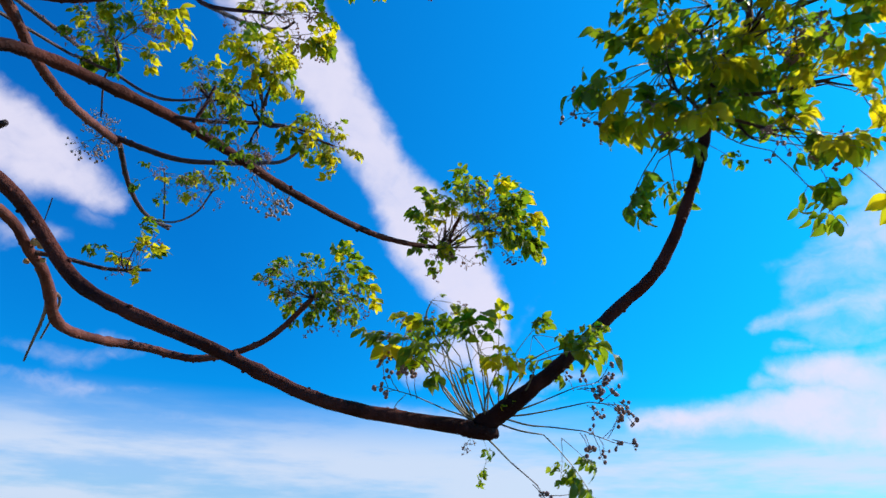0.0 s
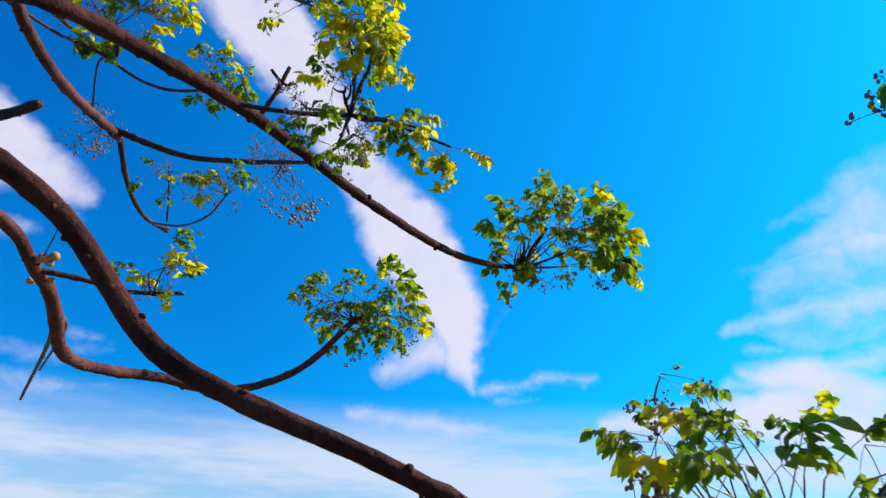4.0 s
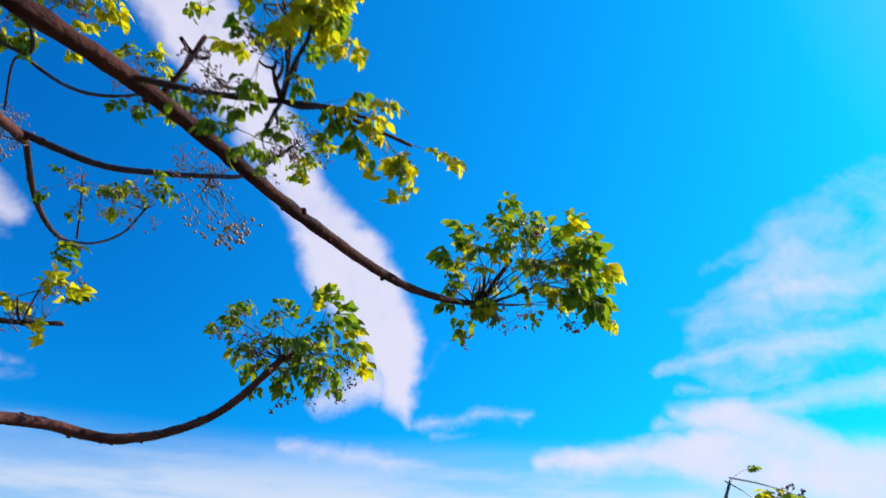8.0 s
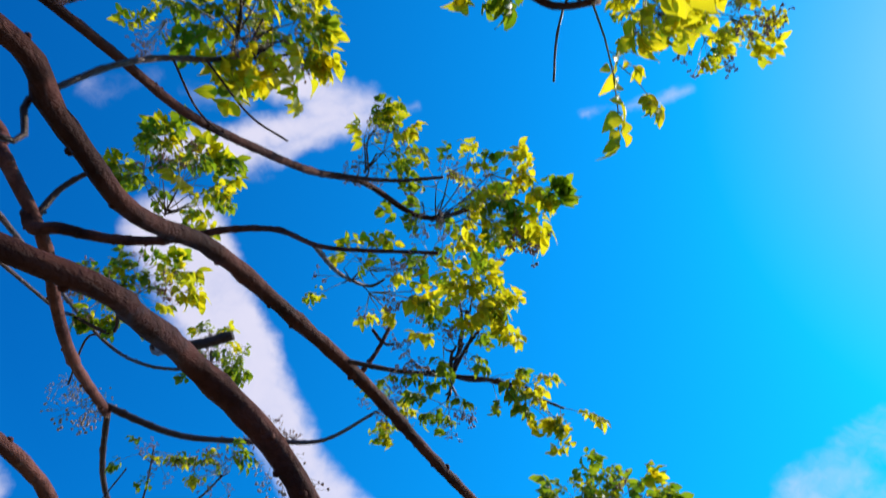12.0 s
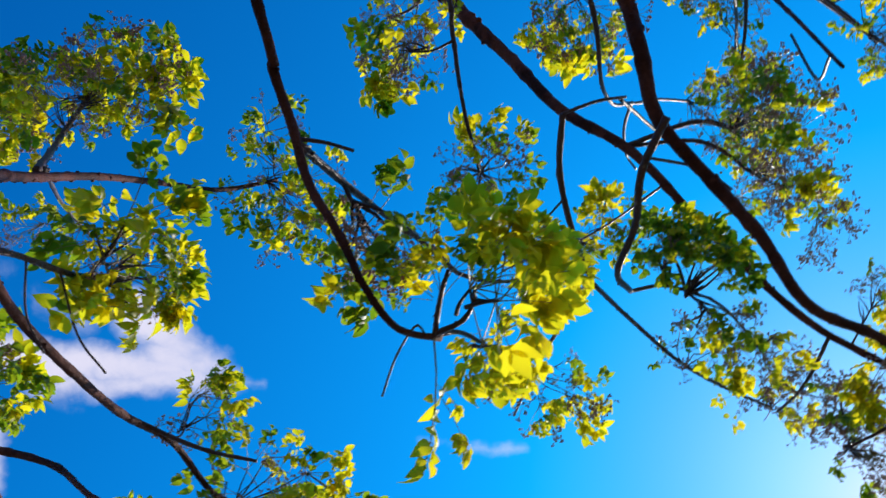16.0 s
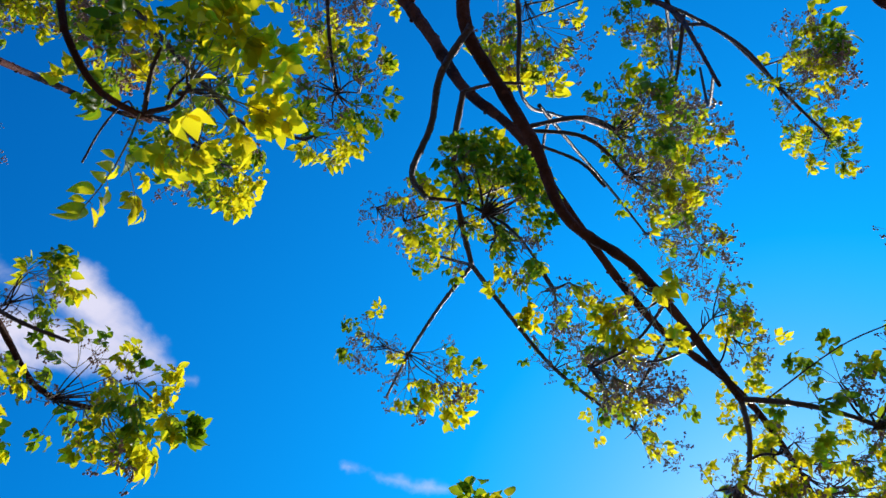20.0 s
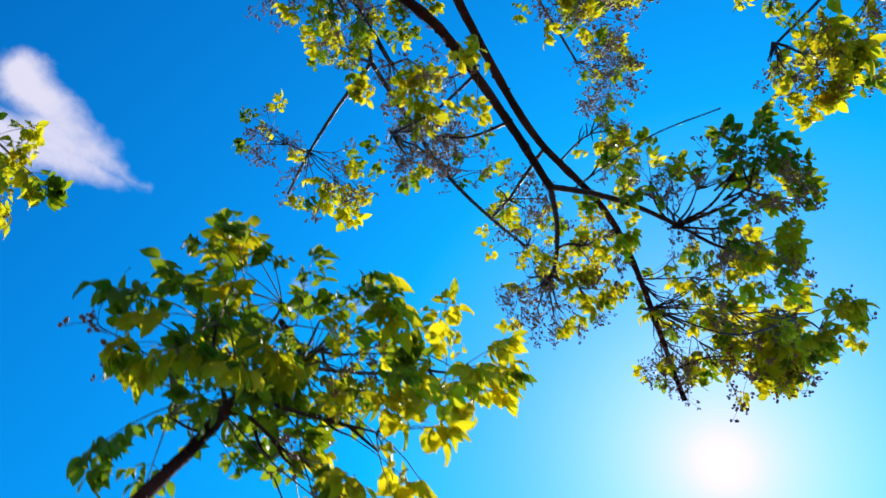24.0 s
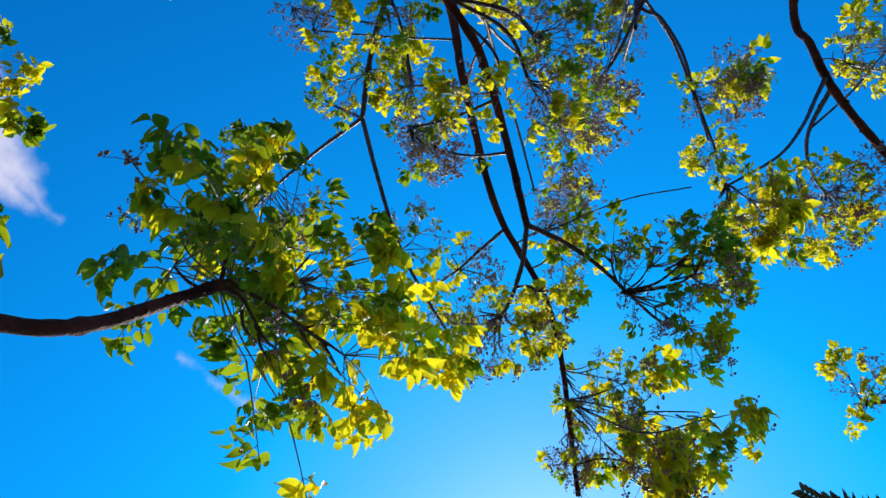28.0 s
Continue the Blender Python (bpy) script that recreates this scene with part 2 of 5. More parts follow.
def leaf_material(name, face, face2, glow, glow2, thin=0.62):
    """Thin leaf: gloss and colour above, light through it where the sun stands behind."""
    m, t, p, out = shader(name)
    geo = t.nodes.new("ShaderNodeNewGeometry")
    info = t.nodes.new("ShaderNodeObjectInfo")
    pick = fmath(t, "FRACT", fmath(t, "ADD", geo.outputs["Random Per Island"], info.outputs["Random"]))
    mott = noise_of(t, geo.outputs["Position"], 60.0, 4.0, 0.6)
    age = fmath(t, "ADD", fmath(t, "MULTIPLY", pick, 0.75), fmath(t, "MULTIPLY", mott, 0.3), True)
    t.links.new(mix(t, age, face, face2), p.inputs["Base Color"])
    p.inputs["Roughness"].default_value = 0.42
    p.inputs["Specular IOR Level"].default_value = 0.45
    bump = node(t, "ShaderNodeBump", Strength=0.35, Distance=0.002)
    t.links.new(noise_of(t, geo.outputs["Position"], 140.0, 3.0, 0.6), bump.inputs["Height"])
    t.links.new(bump.outputs[0], p.inputs["Normal"])
    tr = t.nodes.new("ShaderNodeBsdfTranslucent")
    t.links.new(mix(t, age, glow, glow2), tr.inputs["Color"])
    mx = t.nodes.new("ShaderNodeMixShader")
    mx.inputs[0].default_value = thin
    t.links.new(p.outputs[0], mx.inputs[1])
    t.links.new(tr.outputs[0], mx.inputs[2])
    t.links.new(mx.outputs[0], out.inputs["Surface"])
    return m


def plain_material(name, a, b, scale, rough, bump_depth=0.002):
    m, t, p, out = shader(name)
    pos = t.nodes.new("ShaderNodeNewGeometry").outputs["Position"]
    rnd = t.nodes.new("ShaderNodeObjectInfo").outputs["Random"]
    n = noise_of(t, pos, scale, 5.0, 0.6)
    n2 = noise_of(t, pos, scale * 0.13, 3.0, 0.5)
    f = fmath(t, "ADD", fmath(t, "MULTIPLY", n, 0.6), fmath(t, "MULTIPLY", fmath(t, "ADD", n2, rnd), 0.25), True)
    t.links.new(mix(t, f, a, b), p.inputs["Base Color"])
    p.inputs["Roughness"].default_value = rough
    bump = node(t, "ShaderNodeBump", Strength=0.6, Distance=bump_depth)
    t.links.new(n, bump.inputs["Height"])
    t.links.new(bump.outputs[0], p.inputs["Normal"])
    return m


BARK = bark_material("bark", (0.036, 0.0095, 0.0070), (0.150, 0.043, 0.030), (0.17, 0.055, 0.040), 0.66, 0.10)
# paler copy of the bark: sunlight on two limbs put into the colour
LIT_BARK = bark_material("lit_bark", (0.095, 0.025, 0.018), (0.26, 0.085, 0.060), (0.36, 0.20, 0.15), 0.64, 0.16)
TWIG = bark_material("twig_bark", (0.036, 0.010, 0.007), (0.095, 0.030, 0.020), (0.30, 0.18, 0.13), 0.46, 0.42)
PALE = bark_material("dead_bark", (0.20, 0.13, 0.09), (0.36, 0.25, 0.18), (0.5, 0.42, 0.34))
LEAF = leaf_material("leaf_green", (0.022, 0.058, 0.008), (0.075, 0.12, 0.014), (0.13, 0.29, 0.010), (0.52, 0.56, 0.014), 0.60)
YOUNG = leaf_material("leaf_young", (0.08, 0.14, 0.015), (0.22, 0.21, 0.02), (0.55, 0.56, 0.012), (1.0, 0.78, 0.015), 0.74)
STALK = plain_material("leaf_stalk", (0.11, 0.09, 0.04), (0.26, 0.20, 0.09), 80.0, 0.5)
FRUIT = plain_material("fruit_skin", (0.32, 0.17, 0.12), (0.56, 0.38, 0.29), 60.0, 0.38)
BUD = plain_material("bud_skin", (0.19, 0.07, 0.055), (0.46, 0.23, 0.175), 90.0, 0.5)
GALL = plain_material("gall_skin", (0.55, 0.24, 0.07), (0.72, 0.42, 0.18), 45.0, 0.55)
GRASS = plain_material("grass_ground", (0.05, 0.06, 0.025), (0.14, 0.12, 0.07), 3.0, 0.9, 0.03)
FROND = leaf_material("palm_frond", (0.022, 0.020, 0.015), (0.050, 0.040, 0.026), (0.020, 0.022, 0.008), (0.050, 0.045, 0.016), 0.30)


# ---------------------------------------------------------------- mesh helpers
def curve_through(points, per=6):
    """Catmull-Rom through control rows (x, y, z, radius)."""
    p = np.array(points, float)
    q = np.vstack([2 * p[0] - p[1], p, 2 * p[-1] - p[-2]])
    rows = []
    for i in range(len(p) - 1):
        a, b, c, d = q[i:i + 4]
        for t in np.linspace(0, 1, per, endpoint=False):
            rows.append(0.5 * (2 * b + (c - a) * t + (2 * a - 5 * b + 4 * c - d) * t * t + (3 * b - a - 3 * c + d) * t ** 3))
    return np.array(rows + [p[-1]])


def tube(verts, faces, rows, sides, lump=0.0, rng=None):
    """A capped tube round rows (x, y, z, radius), added to verts and faces."""
    base, n = len(verts), len(rows)
    tang = np.gradient(rows[:, :3], axis=0)
    tang /= np.linalg.norm(tang, axis=1)[:, None] + 1e-9
    side = np.cross(tang[0], (0.31, 0.17, 0.93))
    for i in range(n):
        side = side - tang[i] * (side @ tang[i])
        side /= np.linalg.norm(side) + 1e-9
        other = np.cross(tang[i], side)
        for k in range(sides):
            a = 2 * math.pi * k / sides
            r = rows[i, 3] * (1 + (lump * (rng.random() - 0.5) if rng else 0))
            verts.append(tuple(rows[i, :3] + r * (math.cos(a) * side + math.sin(a) * other)))
    for i in range(n - 1):
        for k in range(sides):
            a, b = base + i * sides + k, base + i * sides + (k + 1) % sides
            faces.append((a, b, b + sides, a + sides))
    faces.append(tuple(base + k for k in reversed(range(sides))))
    faces.append(tuple(base + (n - 1) * sides + k for k in range(sides)))


def blob(verts, faces, centre, r, squash=1.0):
    """A small round fruit: a low sphere of 26 faces."""
    base = len(verts)
    c = np.array(centre)
    verts.append(tuple(c + (0, 0, r * squash)))
    for lat in (0.6, 0.0, -0.6):
        for k in range(7):
            a = 2 * math.pi * k / 7
            verts.append(tuple(c + r * np.array((math.cos(a) * math.cos(lat), math.sin(a) * math.cos(lat), math.sin(lat) * squash * 1.2))))
    verts.append(tuple(c - (0, 0, r * squash)))
    for k in range(7):
        j = (k + 1) % 7
        faces.append((base, base + 1 + k, base + 1 + j))
        for ring in (0, 1):
            a = base + 1 + ring * 7
            faces.append((a + k, a + 7 + k, a + 7 + j, a + j))
        faces.append((base + 15 + k, base + 22, base + 15 + j))


def mesh_of(name, verts, faces, mats, mat_index=None, smooth=True):
    me = bpy.data.meshes.new(name)
    me.from_pydata(verts, [], faces)
    for m in mats:
        me.materials.append(m)
    if mat_index is not None:
        me.polygons.foreach_set("material_index", mat_index)
    if smooth:
        me.polygons.foreach_set("use_smooth", [True] * len(me.polygons))
    me.update()
    return me


def part(name, me, parent, label=""):
    ob = new(name, me)
    ob.parent = parent
    ob.matrix_parent_inverse = parent.matrix_world.inverted()
    return tagged(ob, label)


def thing(name, base, label, category, group=""):
    ob = new(name)
    ob.location, ob.empty_display_size = base, 0.2
    bpy.context.view_layer.update()
    return tagged(ob, label, category, group)


# ---------------------------------------------------------------- leaves
def leaflet(verts, faces, base, ahead, face, length, width, droop, fold, wave):
    """One pointed, toothed leaflet with a folded midrib, from base along ahead."""
    ahead, face = np.array(ahead, float), np.array(face, float)
    ahead /= np.linalg.norm(ahead)
    face = face - ahead * (face @ ahead)
    face /= np.linalg.norm(face) + 1e-9
    side = np.cross(face, ahead)
    b = len(verts)
    prof = ((0.0, 0.08), (0.13, 0.66), (0.33, 1.0), (0.56, 0.97), (0.78, 0.62), (1.0, 0.03))
    for i, (s, w) in enumerate(prof):
        mid = base + ahead * (s * length) - face * (droop * length * s * s)
        half = 0.5 * width * w
        lift = fold * half + wave * width * math.sin(5 * s + 7 * droop)
        verts.append(tuple(mid - side * half + face * lift))
        verts.append(tuple(mid))
        verts.append(tuple(mid + side * half + face * (2 * fold * half - lift)))
    for i in range(len(prof) - 1):
        a = b + 3 * i
        faces.append((a, a + 1, a + 4, a + 3))
        faces.append((a + 1, a + 2, a + 5, a + 4))


def leaf_mesh(seed, nodes, size, bare, mat, pinnate=False, sag=1.0):
    """A compound leaf one unit long: a thin arched stalk with side stalks in pairs, each with a few
    leaflets, and a leaflet at every end; pinnate: the leaflets stand on the main stalk itself."""
    rng = random.Random(seed)
    verts, faces, thin = [], [], []
    arch, sway = rng.uniform(0.05, 0.34), rng.uniform(-0.16, 0.16)

    def at(s):
        return np.array((sway * s * s, s * (1 - 0.08 * s), -arch * s * s))

    def one(foot, out, k):
        up = np.array((rng.uniform(-0.8, 0.8), rng.uniform(-0.7, 0.7), 1.0))
        out = np.array(out, float) / np.linalg.norm(out) + np.array((0, 0, -rng.uniform(0.0, 0.8) * sag))
        leaflet(verts, faces, foot, out, up, k, k * rng.uniform(0.50, 0.74), rng.uniform(0.05, 0.75), rng.uniform(0.1, 0.7), rng.uniform(-0.2, 0.2))

    def stalk(a, b, r):
        first = len(faces)
        mid = (a + b) / 2 + np.array((0, 0, 0.02 * r / 0.004))
        tube(verts, faces, np.array([(*a, r), (*mid, r * 0.85), (*b, r * 0.6)]), 3)
        thin.extend(range(first, len(faces)))

    first = len(faces)
    tube(verts, faces, np.array([(*at(s), 0.0095 * (1 - 0.6 * s)) for s in (0, 0.25, 0.5, 0.75, 1.0)]), 3)
    thin.extend(range(first, len(faces)))
    for i in range(nodes):
        s = bare + (0.95 - bare) * (i + 0.25) / nodes
        for sign in (-1, 1):
            if rng.random() < 0.12:
                continue
            out = np.array((sign * rng.uniform(0.6, 1.2), rng.uniform(0.3, 0.9), rng.uniform(-0.6, 0.35)))
            out /= np.linalg.norm(out)
            k = size * rng.uniform(0.75, 1.2)
            if pinnate:
                foot = at(s) + out * 0.045
                stalk(at(s), foot, 0.003)
                one(foot, out, k)
                continue
            reach = rng.uniform(0.16, 0.32) * (1.15 - 0.5 * s)
            tip = at(s) + out * reach
            stalk(at(s), tip, 0.004)
            one(tip, out + np.array((0, 0, rng.uniform(-0.6, 0.1))), k)
            side = np.cross(out, (rng.uniform(-0.3, 0.3), rng.uniform(-0.3, 0.3), 1))
            for u in (0.3, 0.66):
                for turn in (-1, 1):
                    if rng.random() < 0.30:
                        continue
                    one(at(s) + out * reach * u, out * 0.7 + turn * side * rng.uniform(0.6, 1.1) + np.array((0, 0, rng.uniform(-0.5, 0.2))), k * rng.uniform(0.75, 1.0))
    one(at(0.97), np.array((rng.uniform(-0.3, 0.3), 1.0, rng.uniform(-0.7, 0.1))), size * 1.1)
    one(at(0.93), np.array((0.8, 0.7, -0.1)), size)
    one(at(0.93), np.array((-0.8, 0.7, -0.1)), size)
    stems = set(thin)
    return mesh_of("compound_leaf", verts, faces, [mat, STALK], [1 if i in stems else 0 for i in range(len(faces))])


def spray_mesh(seed, n, berry, mat, spread=0.34):
    """A loose panicle one unit long: forked thread-like stalks with small round fruits or buds at their ends."""
    rng = random.Random(seed)
    verts, faces = [], []
    tube(verts, faces, np.array([(0, 0, 0, 0.009), (0.02, 0.35, -0.02, 0.007), (0.0, 0.75, -0.05, 0.005)]), 3)
    balls, stalks = [], len(faces)
    for i in range(n):
        s = rng.uniform(0.30, 0.75)
        foot = np.array((0.01, s, -0.04 * s))
        tip = foot + np.array((rng.uniform(-1, 1) * spread, rng.uniform(0.05, 0.32), rng.uniform(-1, 0.6) * spread))
        mid = (foot + tip) / 2 + np.array((0, 0.03, 0.02))
        tube(verts, faces, np.array([(*foot, 0.0045), (*mid, 0.004), (*tip, 0.0035)]), 3)
        balls.append(tip)
    stalks = len(faces)
    for tip in balls:
        blob(verts, faces, tip, berry * rng.uniform(0.75, 1.15), rng.uniform(0.9, 1.25))
    idx = [1 if i < stalks else 0 for i in range(len(faces))]
    return mesh_of("fruit_spray", verts, faces, [mat, TWIG], idx)


def panicle_mesh(seed, arms, berry, mat):
    """A flowering panicle one unit long: a thin stalk, spreading side stalks, and tight groups of buds at their ends."""
    rng = random.Random(seed)
    verts, faces = [], []
    top = np.array((rng.uniform(-0.06, 0.06), 0.82, rng.uniform(-0.1, 0.02)))
    tube(verts, faces, np.array([(0, 0, 0, 0.010), (0.03, 0.4, 0.03, 0.008), (*top, 0.005)]), 3)
    ends = [top]
    for i in range(arms):
        s = 0.36 + 0.44 * i / arms
        foot = np.array((0.03, s, 0.0))
        a = rng.uniform(0, 2 * math.pi)
        reach = rng.uniform(0.12, 0.30)
        tip = foot + np.array((math.cos(a) * reach, rng.uniform(0.04, 0.22), math.sin(a) * reach))
        tube(verts, faces, np.array([(*foot, 0.0055), (*((foot + tip) / 2 + (0, 0.02, 0)), 0.005), (*tip, 0.004)]), 3)
        ends.append(tip)
    buds = []
    for tip in ends:
        for k in range(rng.randint(3, 5)):
            b = tip + np.array((rng.uniform(-1, 1), rng.uniform(-0.4, 1), rng.uniform(-1, 1))) * 0.065
            tube(verts, faces, np.array([(*tip, 0.0035), (*((tip + b) / 2), 0.003), (*b, 0.003)]), 3)
            buds.append(b)
    stalks = len(faces)
    for b in buds:
        blob(verts, faces, b, berry * rng.uniform(0.6, 1.2), rng.uniform(0.9, 1.5))
    return mesh_of("bud_spray", verts, faces, [mat, TWIG], [1 if i < stalks else 0 for i in range(len(faces))])


LEAF_FORMS = ((2, 0.19, 0.55), (2, 0.20, 0.62), (3, 0.17, 0.45), (2, 0.19, 0.58), (3, 0.19, 0.56), (1, 0.23, 0.66), (3, 0.16, 0.48), (2, 0.18, 0.68), (1, 0.21, 0.60), (2, 0.22, 0.50))
LEAVES = [leaf_mesh(10 + i, n, s, b, LEAF) for i, (n, s, b) in enumerate(LEAF_FORMS)]
YOUNGS = [leaf_mesh(30 + i, n, s * 1.12, b, YOUNG) for i, (n, s, b) in enumerate(LEAF_FORMS)]
LONGS = [leaf_mesh(90 + i, n, 0.14, 0.32, YOUNG, True, 0.4) for i, n in enumerate((5, 4, 6))]
FRUITS = [spray_mesh(50 + i, n, 0.042, FRUIT) for i, n in enumerate((7, 10, 6, 9))]
BUDS = [panicle_mesh(60 + i, n, 0.024, BUD) for i, n in enumerate((6, 8, 5, 7, 9))]
SHARED = {"long": LONGS, "leaf": LEAVES, "young": YOUNGS, "fruit": FRUITS, "bud": BUDS}
PART_NAME = {"long": "compound_leaf", "leaf": "compound_leaf", "young": "compound_leaf", "fruit": "fruit_spray", "bud": "bud_spray"}
MESH_DATA = {}


def mesh_arrays(me):
    if me.name not in MESH_DATA:
        co = np.empty(len(me.vertices) * 3)
        me.vertices.foreach_get("co", co)
        MESH_DATA[me.name] = (co.reshape(-1, 3), [tuple(p.vertices) for p in me.polygons], [p.material_index for p in me.polygons])
    return MESH_DATA[me.name]


def frame_along(ahead, up, roll):
    y = Vector(ahead).normalized()
    z = Vector(up)
    z = (z - y * z.dot(y))
    if z.length < 1e-3:
        z = Vector((1, 0, 0)) - y * y.x
    z.normalize()
    m = Matrix((y.cross(z), y, z)).transposed()
    return m @ Matrix.Rotation(roll, 3, "Y")


LEAF_RNG = random.Random(31)


def leaf_at(parent, foot, tip, kind, form=0, size=0.0, up=(0, 0, 1)):
    """One leaf or spray of its own, from foot to tip; with a size, a drooping leaf that long on a thin bare stalk."""
    foot, tip = Vector(foot), Vector(tip)
    if size and (tip - foot).length > size * 0.6:
        ahead = (tip - foot).normalized()
        bend = tip - ahead * size * 0.35
        verts, faces = [], []
        mid = (foot + bend) / 2 + Vector((LEAF_RNG.uniform(-1, 1), LEAF_RNG.uniform(-1, 1), LEAF_RNG.uniform(-0.9, 0.3))) * (0.09 * (bend - foot).length)
        tube(verts, faces, curve_through([(*foot, 0.0013), (*mid, 0.0011), (*bend, 0.0008)], 4), 4)
        part("leaf_stalk", mesh_of("leaf_stalk", verts, faces, [STALK]), parent)
        if kind in ("leaf", "young"):
            ahead = (ahead + Vector((0, 0, -0.6))).normalized()
        foot, tip = bend, bend + ahead * size
    forms = SHARED[kind]
    ob = new(PART_NAME[kind], forms[form % len(forms)])
    ob.parent = parent
    turn = frame_along(tip - foot, up, LEAF_RNG.uniform(-0.3, 0.3))
    ob.matrix_world = Matrix.Translation(foot) @ turn.to_4x4() @ Matrix.Scale((tip - foot).length, 4)


LIMB_RNG = random.Random(5)


def limb(name, parent, points, mat=None, label="", sides=12, per=7):
    """A tapered, knotty limb through control rows (x, y, z, radius), with small bud scars on it."""
    verts, faces = [], []
    rng = LIMB_RNG
    rows = curve_through(points, per)
    rows[:, 3] = np.maximum(rows[:, 3], 0.0012)
    span = np.linalg.norm(np.diff(rows[:, :3], axis=0), axis=1).sum()
    # even steps about one and a half radii long, so that knots stay short
    step = max(0.006, 1.6 * float(np.median(rows[:, 3])))
    count = int(min(160, max(len(rows), span / step)))
    arc = np.concatenate([[0], np.cumsum(np.linalg.norm(np.diff(rows[:, :3], axis=0), axis=1))])
    at = np.linspace(0, arc[-1], count)
    rows = np.stack([np.interp(at, arc, rows[:, k]) for k in range(4)], axis=1)
    thick = rows[:, 3].copy()
    for i in range(count):
        rows[i, 3] *= 1 + 0.06 * (rng.random() - 0.5) + (0.22 * rng.random() if rng.random() < 0.14 else 0)
        wander = Vector((rng.gauss(0, 1), rng.gauss(0, 1), rng.gauss(0, 1))) * (0.018 * thick[i])
        if 0 < i < count - 1:
            rows[i, :3] += wander
    tube(verts, faces, rows, sides, 0.15, rng)
    for i in range(2, count - 1):
        if rng.random() < (0.60 if sides > 8 else 0.35):
            d = Vector((rng.gauss(0, 1), rng.gauss(0, 1), rng.gauss(0, 1))).normalized()
            blob(verts, faces, rows[i, :3] + np.array(d) * thick[i] * 1.0, thick[i] * rng.uniform(0.22, 0.56), rng.uniform(0.6, 1.3))
    return part(name, mesh_of(name, verts, faces, [mat or BARK]), parent, label)


CLUSTER_RNG = random.Random(77)


